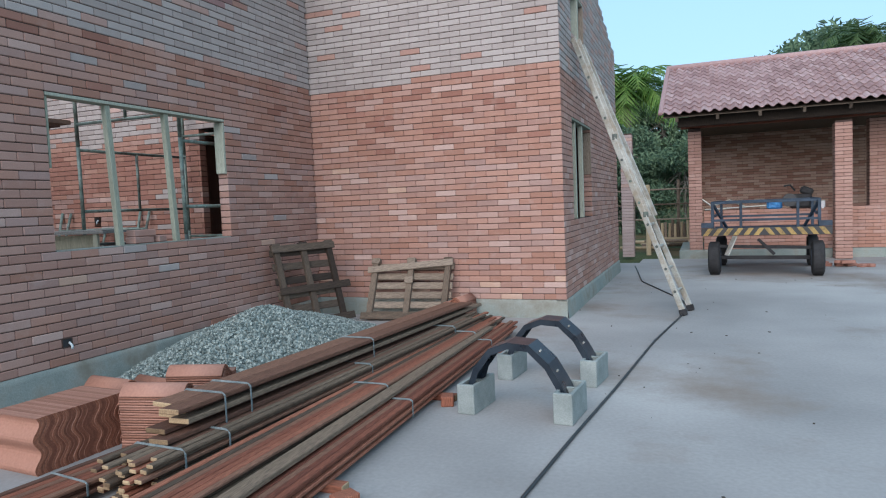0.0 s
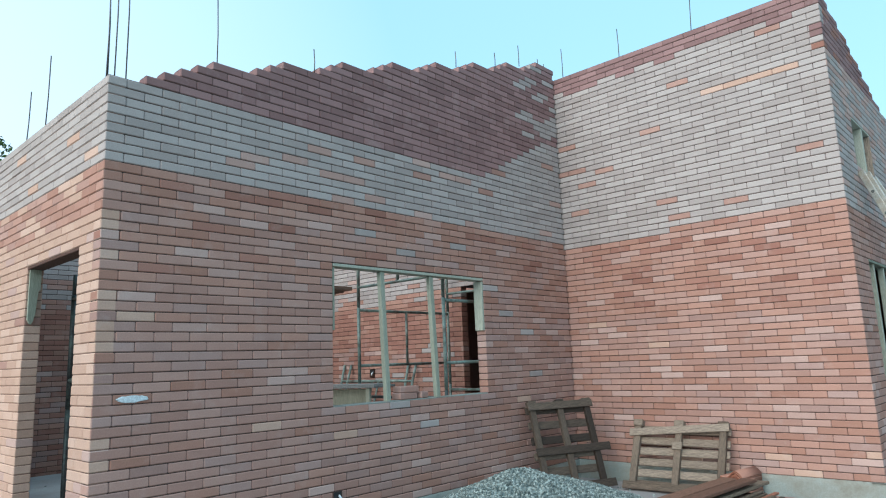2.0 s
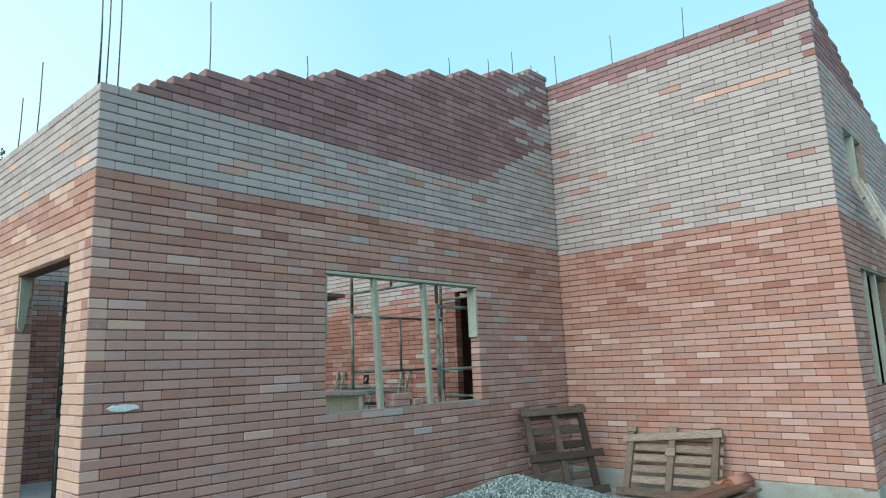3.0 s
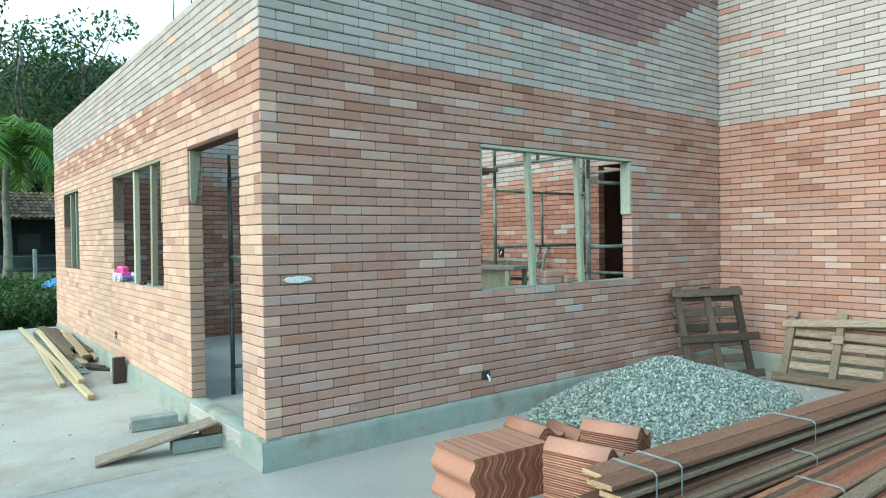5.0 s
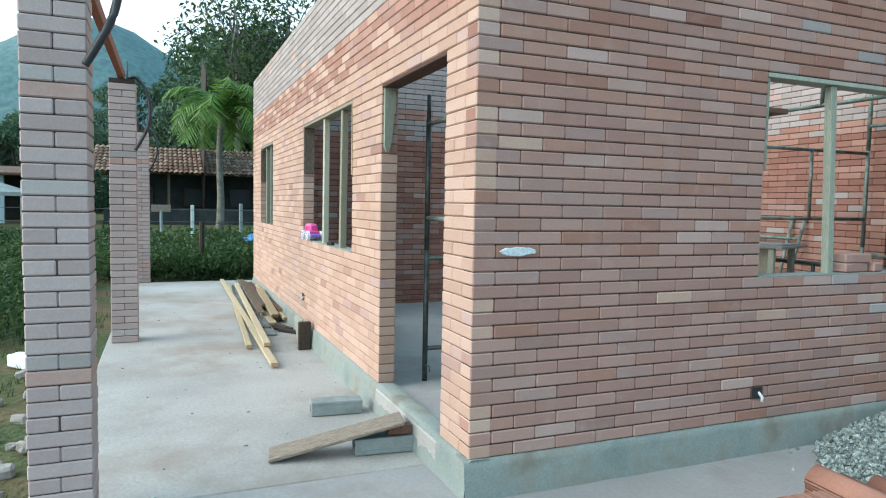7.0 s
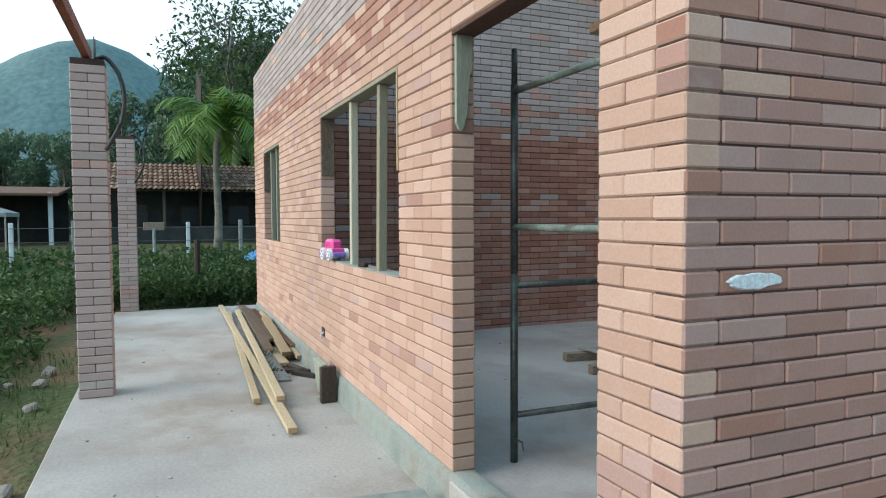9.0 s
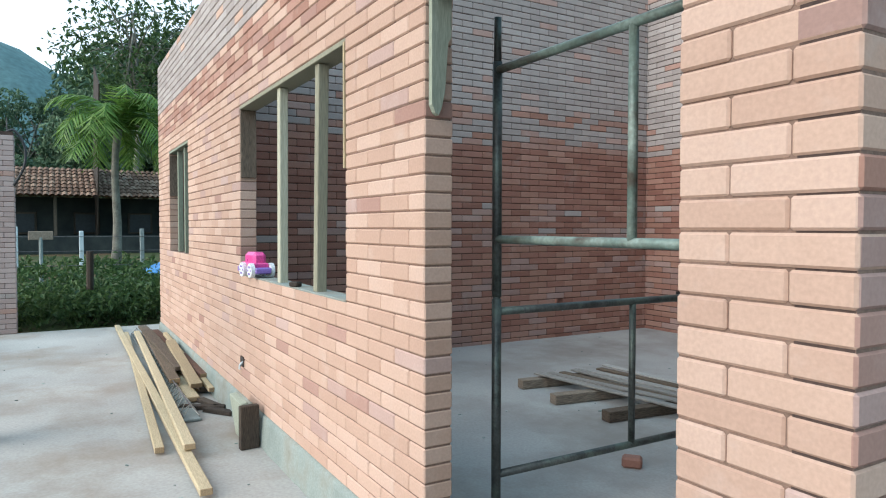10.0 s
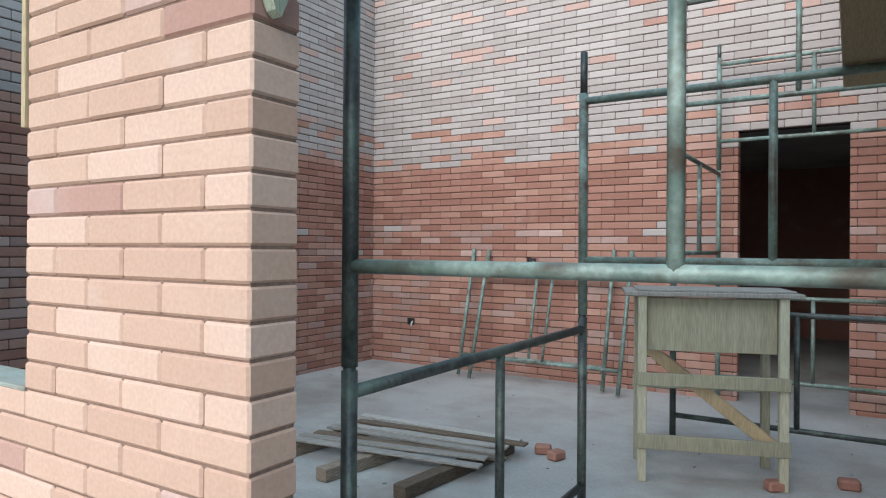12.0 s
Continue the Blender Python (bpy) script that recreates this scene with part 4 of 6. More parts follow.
def mudguard(cx, cy, rz):
    g = thing("mudguard", "bluish black angular steel mudguard drying on concrete blocks", "mudguard", "mudguards on blocks", (cx, cy, 0), rz)
    prof = [(-0.345, 0.17), (-0.30, 0.30), (-0.19, 0.435), (-0.06, 0.485), (0.09, 0.475), (0.22, 0.36), (0.30, 0.23), (0.335, 0.155)]
    s, w, th = Shape(), 0.105, 0.014
    for i, (x, z) in enumerate(prof):
        nx, nz = (x / 0.4, 0.8)
        l = math.hypot(nx, nz)
        s.v += [(x, -w, z), (x, w, z), (x - nx / l * th, -w, z - nz / l * th), (x - nx / l * th, w, z - nz / l * th)]
    for i in range(len(prof) - 1):
        k, m = 4 * i, 4 * i + 4
        s.f += [(k, m, m + 1, k + 1), (k + 2, k + 3, m + 3, m + 2), (k, k + 2, m + 2, m), (k + 1, m + 1, m + 3, k + 3)]
    k = 4 * (len(prof) - 1)
    s.f += [(0, 1, 3, 2), (k, k + 2, k + 3, k + 1)]
    s.m = [0] * len(s.f)
    part("shell", s, FENDER, g)
    for sy in (-w, w):
        e = Shape()
        for x, z in prof:
            k = 1 - 0.045 / math.hypot(x, z)
            e.v += [(x, sy - 0.003, z), (x, sy + 0.003, z), (x * k, sy + 0.003, z * k), (x * k, sy - 0.003, z * k)]
        for q in range(len(prof) - 1):
            for c in range(4):
                e.f.append((4 * q + c, 4 * q + 4 + c, 4 * q + 4 + (c + 1) % 4, 4 * q + (c + 1) % 4))
        e.f += [(3, 2, 1, 0), tuple(4 * (len(prof) - 1) + c for c in range(4))]
        e.m = [0] * len(e.f)
        part("flange", e, FENDER, g)
    for x, z in ((0.26, 0.30), (0.15, 0.425)):
        part("bolt", Shape().tube([(x, -0.05, z), (x + 0.01, -0.05, z + 0.012)], 0.007, 8), ALU, g)


for bx, by, rz in ((3.44, 2.42, -6), (3.45, 3.32, -5), (4.10, 2.36, -5), (4.12, 3.25, -6)):
    hollow_block(bx, by, rz)
mudguard(3.765, 2.40, -3)
mudguard(3.785, 3.29, -3)

# ---- yard: hose and ladder ----
solo("hose", Shape().tube([(3.80, -3.2, 0.012), (3.98, -0.8, 0.012), (4.11, 1.12, 0.012), (4.19, 2.0, 0.012), (4.30, 3.05, 0.012), (4.46, 4.8, 0.012), (4.74, 6.85, 0.012), (4.62, 7.6, 0.012), (3.95, 9.6, 0.012), (3.6, 12.2, 0.012)], 0.0095, 8), BLACK, "long black hose lying across the slab", "hose", smooth=True)


def ladder():
    l = thing("ladder", "long aluminium extension ladder leaning on the side wall", "ladder")
    a0, a1 = Vector((4.69, 6.34, 0.015)), Vector((4.76, 6.72, 0.015))
    b0, b1 = Vector((3.41, 6.78, 3.46)), Vector((3.41, 7.12, 3.46))
    for a, b in ((a0, b0), (a1, b1)):
        part("rail", Shape().beam(a, b, 0.028, 0.07, 0.006), ALU, l)
        part("foot", Shape().beam(a - Vector((0, 0, 0.012)), a + Vector((-0.02, 0, 0.06)), 0.05, 0.09, 0.008), RUBBER, l, "black rubber foot")
        out = (b0 - b1).normalized() if a is a0 else (b1 - b0).normalized()
        c, d = a.lerp(b, 0.33) + Vector((0.045, 0, 0.017)), a.lerp(b, 0.985) + Vector((0.045, 0, 0.017))
        part("upper_rail", Shape().beam(c, d, 0.024, 0.06, 0.005), ALU, l)
        for i in range(1, 13):
            p = a.lerp(b, i / 13)
            part("rung_end", Shape().tube([p + out * 0.01, p + out * 0.022], 0.017, 10), DARKSTEEL, l, "dark rung end in the rail")
    for i in range(1, 13):
        t = i / 13
        part("rung", Shape().tube([a0.lerp(b0, t), a1.lerp(b1, t)], 0.015, 8), ALU, l)
    for t in (0.34, 0.62):
        part("bracket", Shape().box(a0.lerp(b0, t) + Vector((0.02, 0, 0.01)), (0.06, 0.045, 0.07), 0.008), DARKSTEEL, l, "dark guide bracket")


ladder()


# ---- small litter on the slabs ----
def litter(x0, x1, y0, y1, count, seed):
    s, r = Shape(), random.Random(seed)
    for _ in range(count):
        a = r.uniform(0.003, 0.012)
        vs, fs = chamfer_box((a * 2, a * r.uniform(0.6, 1.6), a * 0.5), 0)
        t = Matrix.Rotation(r.uniform(0, 6.28), 3, "Z")
        o = Vector((r.uniform(x0, x1), r.uniform(y0, y1), a * 0.25))
        s.add([o + t @ Vector(v) for v in vs], fs)
    return s


solo("litter", litter(3.4, 8.0, 0.0, 10.5, 60, 3), WOODS["dark"], "dry leaves and crumbs scattered on the yard slab", "litter", kind="stuff")
solo("litter", litter(-9.5, 1.6, -1.9, -0.1, 75, 4), GRAVEL, "stone crumbs and mortar bits on the walkway slab", "litter", kind="stuff")
solo("litter", litter(-5.5, -0.4, 0.4, 5.7, 80, 5).add([], []), GRAVEL, "mortar crumbs on the room floor", "litter", kind="stuff", at=pose(0, 0, FLOOR))

# ---- walkway: planks, steps, blocks ----
r4 = random.Random(21)
for a, b, w, wood in (((-10.3, -0.46, 0.05), (-3.2, -0.53, 0.04), 0.07, "pine"), ((-9.6, -0.40, 0.04), (-4.1, -0.66, 0.035), 0.06, "pine"), ((-9.2, -0.30, 0.10), (-3.9, -0.50, 0.09), 0.07, "pine"),
                      ((-9.9, -0.12, 0.04), (-5.4, -0.22, 0.03), 0.10, "pine"), ((-9.4, -0.05, 0.03), (-5.7, -0.06, 0.03), 0.12, "grey"), ((-9.8, -0.17, 0.09), (-6.2, -0.12, 0.085), 0.11, "grey"), ((-9.0, -0.1, 0.13), (-5.9, -0.03, 0.12), 0.09, "brown"), ((-8.4, -0.05, 0.17), (-5.5, -0.05, 0.07), 0.05, "pine"),
                      ((-9.3, -0.20, 0.135), (-5.9, -0.30, 0.10), 0.09, "tan"), ((-8.8, -0.22, 0.165), (-6.3, -0.18, 0.13), 0.12, "grey"), ((-7.6, -0.10, 0.20), (-5.6, -0.16, 0.10), 0.10, "pine")):
    timber("plank", a, b, w, 0.04, wood, "long sawn plank lying on the walkway slab", "plank", "planks beside the house wall")
for x, y, ln, rz in ((-5.25, -0.12, 0.34, 15), (-5.15, -0.2, 0.4, 60), (-4.95, -0.1, 0.3, 35)):
    solo("wood_offcut", Shape().box((0, 0, 0.018), (ln, 0.07, 0.036), 0.004), WOODS["dark"], "dark wood offcut on the slab beside the planks", "offcut", "offcuts by the planks", at=pose(x, y, 0, 0, 0, rz))


def truss_bar():
    """Welded lattice reinforcement lying among the planks."""
    t = thing("lattice_girder", "grey steel lattice reinforcement lying among the planks", "reinforcement")
    a, b = Vector((-9.6, -0.27, 0.03)), Vector((-4.85, -0.33, 0.03))
    sd = Vector((0, 1, 0))
    for o, z in ((-0.06, 0.0), (0.06, 0.0), (0.0, 0.075)):
        part("bar", Shape().tube([a + sd * o + Vector((0, 0, z)), b + sd * o + Vector((0, 0, z))], 0.006, 6), REBAR, t)
    n, z = 56, Shape()
    for k in (-1, 1):
        pts = [a.lerp(b, i / n) + (sd * 0.06 * k if i % 2 == 0 else Vector((0, 0, 0.075))) for i in range(n + 1)]
        z.tube(pts, 0.004, 5)
    part("zigzag_wire", z, ALU, t)
    part("foot_strip", Shape().box((-7.2, -0.30, 0.012), (4.8, 0.13, 0.02), 0.004, Matrix.Rotation(radians(-0.7), 4, "Z")), BLOCKC, t)


truss_bar()
s = Shape().box((0, 0, 0.155), (0.34, 0.05, 0.31), 0.006)
solo("form_board", s, WOODS["green"], "thick wooden formwork offcut leaning on the plinth", "board", at=pose(-4.16, -0.085, 0.002, 8, 0, 0))
solo("form_board", Shape().box((0, 0, 0.15), (0.05, 0.13, 0.30), 0.005), WOODS["dark"], "dark board end beside the formwork", "board", at=pose(-3.955, -0.105, 0, 0, 0, 4))
timber("ramp_plank", (-0.98, -0.90, 0.014), (-0.84, -0.08, 0.204), 0.22, 0.022, "grey", "worn board laid as a ramp to the door sill", "plank")


def channel_block(x, y, z, rz, rx=0):
    s = Shape()
    s.box((0, 0, 0.015), (0.38, 0.14, 0.03), 0.005).box((0, -0.058, 0.065), (0.38, 0.024, 0.075), 0.004).box((0, 0.058, 0.065), (0.38, 0.024, 0.075), 0.004)
    return solo("channel_block", s, BLOCKC, "grey concrete channel block lying by the door", "block", "channel blocks by the door", at=pose(x, y, z, rx, 0, rz))


channel_block(-0.86, -0.20, 0.002, 84)
channel_block(-1.72, -0.30, 0.105, 84, 180)
solo("wood_offcut", Shape().box((0, 0, 0.03), (0.16, 0.07, 0.06), 0.005), WOODS["brown"], "brown wood block under the ramp board", "offcut", at=pose(-0.84, -0.10, 0.108, 0, 0, 84))

# ---- toy on the sill ----
def toy_car():
    t = thing("toy_car", "pink and purple plastic toy car on the window sill", "toy", at=(-4.27, 0.02, ZS + 0.006), rz=4)
    part("chassis", Shape().box((0, 0, 0.05), (0.42, 0.12, 0.045), 0.018), PURPLE, t, "purple plastic chassis")
    part("cabin", Shape().box((0.03, 0, 0.13), (0.20, 0.10, 0.10), 0.025).box((0.01, 0, 0.085), (0.30, 0.11, 0.04), 0.012), PINK, t, "pink plastic cabin")
    for x in (-0.03, 0.15):
        for y in (-0.072, 0.072):
            w = part("wheel", Shape().tube([(x, y - 0.014, 0.052), (x, y + 0.014, 0.052)], 0.052, 16), WHITEP, t, "white wheel")
            hub = Shape()
            for k in range(6):
                a = k * math.pi / 3
                hub.tube([(x + 0.028 * math.cos(a), y - 0.017 * (1 if y < 0 else -1), 0.052 + 0.028 * math.sin(a)), (x + 0.028 * math.cos(a), y, 0.052 + 0.028 * math.sin(a))], 0.008, 6)
            part("hub_hole", hub, PURPLE, w)


toy_car()
solo("rubble_piece", Shape().box((0, 0, 0.015), (0.07, 0.05, 0.03), 0.01), WOODS["dark"], "dark crumb of rubble on the window sill", "rubble", at=pose(-3.30, 0.02, ZS + 0.006, 0, 0, 30))

# ---- scaffolding inside ----
def frame_panel(parent, a, b, z0, z1, low, high, mat=GREENSTEEL, mid=True, top_ext=0.12, worn=False):
    """One scaffold panel between two uprights: two cross tubes and a short strut."""
    a, b = Vector(a), Vector(b)
    up = Vector((0, 0, 1))
    for p in (a, b):
        part("upright", Shape().tube([p + up * z0, p + up * z1], 0.021, 12), DARKSTEEL if worn and p == a else mat, parent, smooth=True)
        part("spigot", Shape().tube([p + up * (z1 - 0.02), p + up * (z1 + top_ext)], 0.0165, 10), DARKSTEEL, parent, "dark steel spigot", smooth=True)
    for z in (low, high):
        part("cross_tube", Shape().tube([a + up * z, b + up * z], 0.018, 12), mat, parent, smooth=True)
    if mid:
        m = (a + b) / 2
        part("strut", Shape().tube([m + up * low, m + up * high], 0.017, 10), mat, parent, smooth=True)


sc = thing("scaffold_tower", "green painted tubular steel scaffold tower on the room floor", "scaffold", "scaffold towers in the room")
SX0, SX1, SY0, SY1 = -1.735, -0.165, 0.42, 2.07
for x in (SX0, SX1):
    frame_panel(sc, (x, SY0, 0), (x, SY1, 0), FLOOR, 1.215, 0.44, 1.16, DARKSTEEL if x == SX0 else GREENSTEEL, True, 0.02)
for y in (SY0, SY1):
    frame_panel(sc, (SX0, y, 0), (SX1, y, 0), 1.225, 2.24, 1.475, 2.205, GREENSTEEL, True, 0.19, y == SY0)
part("latch_hook", Shape().tube([(SX0 + 0.02, SY0, 0.31), (SX0 + 0.09, SY0, 0.315), (SX0 + 0.10, SY0, 0.27)], 0.006, 6), DARKSTEEL, sc)
sc2 = thing("scaffold_tower", "tall green tubular scaffold tower by the back doorway", "scaffold", "scaffold towers in the room")
TX0, TX1, TY0, TY1 = -1.72, -0.24, 3.77, 5.45
for y in (TY0, TY1):
    frame_panel(sc2, (TX0, y, 0), (TX1, y, 0), FLOOR, 1.21, 0.42, 1.13, DARKSTEEL if y == TY0 else GREENSTEEL, True, 0.02)
    frame_panel(sc2, (TX0, y, 0), (TX1, y, 0), 2.25, 3.24, 2.50, 3.18, GREENSTEEL, True, 0.12)
for x in (TX0, TX1):
    frame_panel(sc2, (x, TY0, 0), (x, TY1, 0), 1.22, 2.24, 1.51, 2.21, GREENSTEEL, True, 0.02)
for i in range(3):
    timber("scaffold_board", (-0.60 + i * 0.20, 0.17 + 0.05 * i, 2.242), (-0.62 + i * 0.20, 2.48 - 0.06 * i, 2.246), 0.20, 0.035, "pine" if i == 0 else "brown", "sawn board laid across the scaffold as a platform", "board", "boards on the scaffold", roll=0.0)


def leaning_panel(x0, x1, yb, yt, zt):
    p = thing("leaning_scaffold", "green steel scaffold panel leaning on the brick wall", "scaffold panel", "panels leaning on the back wall")
    a0, b0 = Vector((x0, yb, FLOOR + 0.02)), Vector((x0, yt, zt))
    a1, b1 = Vector((x1, yb, FLOOR + 0.02)), Vector((x1, yt, zt))
    for a, b in ((a0, b0), (a1, b1)):
        part("upright", Shape().tube([a, b], 0.020, 10), GREENSTEEL, p, smooth=True)
    for t in (0.16, 0.80):
        part("cross_tube", Shape().tube([a0.lerp(b0, t), a1.lerp(b1, t)], 0.018, 10), GREENSTEEL, p, smooth=True)
    m0, m1 = a0.lerp(a1, 0.5), b0.lerp(b1, 0.5)
    part("strut", Shape().tube([m0.lerp(m1, 0.16), m0.lerp(m1, 0.80)], 0.016, 8), GREENSTEEL, p, smooth=True)


leaning_panel(-4.27, -2.70, 5.24, 5.575, 1.53)
leaning_panel(-4.08, -2.52, 5.14, 5.565, 1.52)

# ---- workbench ----
def workbench():
    b = thing("workbench", "tall rough site bench of pale formwork wood with a closed front", "bench", at=(-1.44, 3.38, FLOOR), rz=19)
    w, d, h = 0.76, 0.42, 1.08
    part("top", Shape().box((0, 0, h + 0.012), (w + 0.2, d + 0.08, 0.026), 0.004).box((0.02, 0.0, h + 0.032), (w + 0.1, d - 0.02, 0.014), 0.003), WOODS["bleached"], b)
    for x in (-w / 2, w / 2):
        for y in (-d / 2, d / 2):
            part("leg", Shape().box((x, y, h / 2), (0.05, 0.045, h), 0.004), WOODS["olive"], b)
    part("front_panel", Shape().box((0, -d / 2 + 0.03, h - 0.165), (w - 0.055, 0.018, 0.31), 0.003), WOODS["olive"], b, "greenish plywood panel, blackened at one edge")
    part("rail", Shape().box((0.0, -d / 2 - 0.032, 0.60), (w + 0.06, 0.02, 0.075), 0.003), WOODS["olive"], b)
    part("rail", Shape().box((0.0, -d / 2 - 0.032, 0.24), (w + 0.06, 0.02, 0.085), 0.003), WOODS["olive"], b)
    part("back_rail", Shape().box((0.0, d / 2 + 0.032, 0.5), (w + 0.06, 0.02, 0.08), 0.003), WOODS["green"], b)
    part("brace", Shape().beam((-w / 2 + 0.04, d / 2 - 0.03, 0.74), (w / 2 - 0.02, -d / 2 + 0.03, 0.22), 0.03, 0.075, 0.004), WOODS["pine"], b, "orange-brown diagonal brace")


workbench()

# ---- planks on the floor of the room ----
for x0, y0, x1, y1 in ((-3.80, 2.10, -3.66, 3.06), (-3.28, 2.02, -3.12, 3.10), (-2.74, 2.04, -2.62, 3.12)):
    timber("bearer", (x0, y0, FLOOR + 0.04), (x1, y1, FLOOR + 0.04), 0.09, 0.075, "grey", "weathered bearer under the floor planks", "timber", "bearers under the planks")
for i in range(7):
    t = i / 6
    y = 2.30 + 0.76 * t
    timber("plank", (-3.86 + 0.12 * r4.random(), y + r4.uniform(-0.015, 0.015), FLOOR + 0.09 + (0.012 if i % 3 == 0 else 0)), (-2.44 - 0.10 * r4.random(), y + 0.22 - 0.16 * t + r4.uniform(-0.03, 0.03), FLOOR + 0.09 + (0.016 if i % 4 == 1 else 0)), 0.072, 0.016, ("bleached", "bleached", "grey")[i % 3], "thin weathered plank laid on bearers on the floor", "plank", "planks on the room floor")
for x, y, rz in ((-2.42, 3.22, 20), (-2.30, 3.15, 70), (-1.05, 3.30, 35), (-0.70, 3.55, 10), (-2.02, 1.55, 40)):
    solo("broken_brick", Shape().box((0, 0, 0.03), (0.11, 0.08, 0.06), 0.012), BRICK["dark", "object"], "broken red brick piece on the floor", "brick", "broken bricks on the floor", at=pose(x, y, FLOOR, 0, 0, rz))

# ---- on the columns ----
for cx, cy, ct in COLS:
    fx = cx + 0.135
    pts = [(fx - 0.05, cy + 0.06, ct + 0.0), (fx - 0.04, cy + 0.14, ct + 0.02), (fx - 0.02, cy + 0.24, ct - 0.12), (fx - 0.01, cy + 0.275, ct - 0.32), (fx, cy + 0.245, ct - 0.52), (fx, cy + 0.17, ct - 0.68), (fx - 0.01, cy + 0.125, ct - 0.76)]
    sm = [Vector(p) for p in pts]
    cur = []
    for i in range(len(sm) - 1):
        p0, p1, p2, p3 = sm[max(i - 1, 0)], sm[i], sm[i + 1], sm[min(i + 2, len(sm) - 1)]
        for k in range(5):
            t = k / 5
            cur.append(0.5 * ((2 * p1) + (p2 - p0) * t + (2 * p0 - 5 * p1 + 4 * p2 - p3) * t * t + (3 * p1 - p0 - 3 * p2 + p3) * t ** 3))
    solo("cable_conduit", Shape().tube(cur + [sm[-1]], 0.019, 8), BLACK, "black corrugated conduit looping out of the column top", "conduit", "conduits on the columns", smooth=True)
    for dx, dy in ((-0.05, 0.05), (0.05, 0.05), (0.05, -0.05)):
        solo("rebar", Shape().tube([(cx + dx, cy + dy, ct - 0.02), (cx + dx, cy + dy, ct + 0.2)], 0.005, 6), REBAR, "steel bar end out of the column top", "rebar", "bars out of the columns")
timber("roof_beam", (-5.14, -1.90, 2.93), (-0.31, -1.96, 3.0), 0.10, 0.06, "red", "reddish wooden beam lying from column to column", "beam", roll=math.pi / 2)

# ---- open shed across the yard ----
def shed():
    half = brick_wall("shed_half_wall", (4.72, 14.15, 0.18), (1, 0, 0), (0, 1, 0), 5.2, lambda u, n: n < 12, lambda u, n: pick(("salmon", 5), ("orange", 5)), label="low brick wall across the front of the open shed")
    back = brick_wall("shed_back_wall", (4.5, 18.0, 0.1), (1, 0, 0), (0, 1, 0), 6.2, lambda u, n: n < 48, lambda u, n: pick(("orange", 4), ("tan", 6)), label="orange brick back wall of the open shed")
    side = brick_wall("shed_side_wall", (4.44, 14.42, 0.1), (0, 1, 0), (1, 0, 0), 3.6, lambda u, n: n < 44, lambda u, n: pick(("orange", 6), ("tan", 4)), [(0.5, 3.2, 14, 40)], label="brick side wall of the open shed with a wide opening")
    slab("shed_base", 4.2, 10.8, 13.95, 18.6, -0.1, 0.18, PLINTH, "grey concrete base of the shed", "base")
    for x, y, w, h in ((4.555, 14.25, 0.28, 2.88), (7.35, 13.72, 0.31, 2.78), (8.18, 14.9, 0.31, 2.9), (10.6, 14.2, 0.3, 2.9)):
        c = part("shed_column", Shape().box((0, 0, h / 2), (w - 0.016, w - 0.016, h)), MORTAR)
        c.location = (x, y, 0.0)
        tagged(c, "square brick column carrying the shed roof", "column", "shed columns")
        k = Shape()
        for n in range(int(h / P)):
            for q in ((0,) if n % 2 == 0 else (-1, 1)):
                k.box((q * w / 4, 0, P * (n + 0.5)), (w if q == 0 else w / 2 - 0.004, w, P - 0.007), 0.007)
        tagged(part("brickwork", k, BRICK["salmon", "island"], c), kind="stuff")
    roof = thing("shed_roof", "pinkish clay tile roof of the open shed, timber framed", "roof")
    x0, x1, ye, ze, yr, zr = 3.92, 11.0, 13.15, 3.12, 17.2, 4.75
    s, r = Shape(), random.Random(4)
    cols, rows = 36, 12
    dx = (x1 - x0) / cols
    ln = math.hypot(yr - ye, zr - ze)
    up, nz = Vector((0, (yr - ye) / ln, (zr - ze) / ln)), Vector((0, -(zr - ze) / ln, (yr - ye) / ln))
    for j in range(rows):
        for i in range(cols):
            vs = []
            for t, lift in ((j / rows - 0.004, 0.03), ((j + 1.12) / rows, 0.0)):
                for k in range(7):
                    a = k / 6
                    zz = 0.045 * math.sin(math.pi * a / 0.62) if a < 0.62 else -0.014 * math.sin(math.pi * (a - 0.62) / 0.38)
                    p = Vector((x0 + (i + a) * dx, ye, ze)) + up * (t * ln) + nz * (zz + lift + r.uniform(-0.002, 0.002))
                    vs.append(p)
            low = [v - nz * 0.014 for v in vs[:7]]
            s.add(vs + low, [(k, k + 1, k + 8, k + 7) for k in range(6)] + [(14 + k, 14 + k + 1, k + 1, k) for k in range(6)])
    tagged(part("roof_tiles", s, ROOFTILE, roof), kind="stuff")
    part("ridge", Shape().tube([(x0 - 0.05, yr + 0.02, zr + 0.04), (x1, yr + 0.02, zr + 0.04)], 0.09, 12), ROOFTILE, roof, smooth=True)
    part("verge", Shape().beam((x0 - 0.02, ye, ze + 0.03), (x0 - 0.02, yr, zr + 0.05), 0.1, 0.07, 0.02), ROOFTILE, roof)
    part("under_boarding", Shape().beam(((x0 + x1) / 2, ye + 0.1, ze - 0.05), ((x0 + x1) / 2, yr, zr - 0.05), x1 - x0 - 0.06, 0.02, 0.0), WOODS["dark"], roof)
    part("rear_slope", Shape().beam(((x0 + x1) / 2, yr, zr - 0.0), ((x0 + x1) / 2, yr + 2.2, zr - 0.9), x1 - x0, 0.04, 0.0), ROOFTILE, roof)
    part("eaves_beam", Shape().box(((x0 + x1) / 2 + 0.1, 14.2, 2.98), (x1 - x0 - 0.5, 0.12, 0.18), 0.006), WOODS["red"], roof)
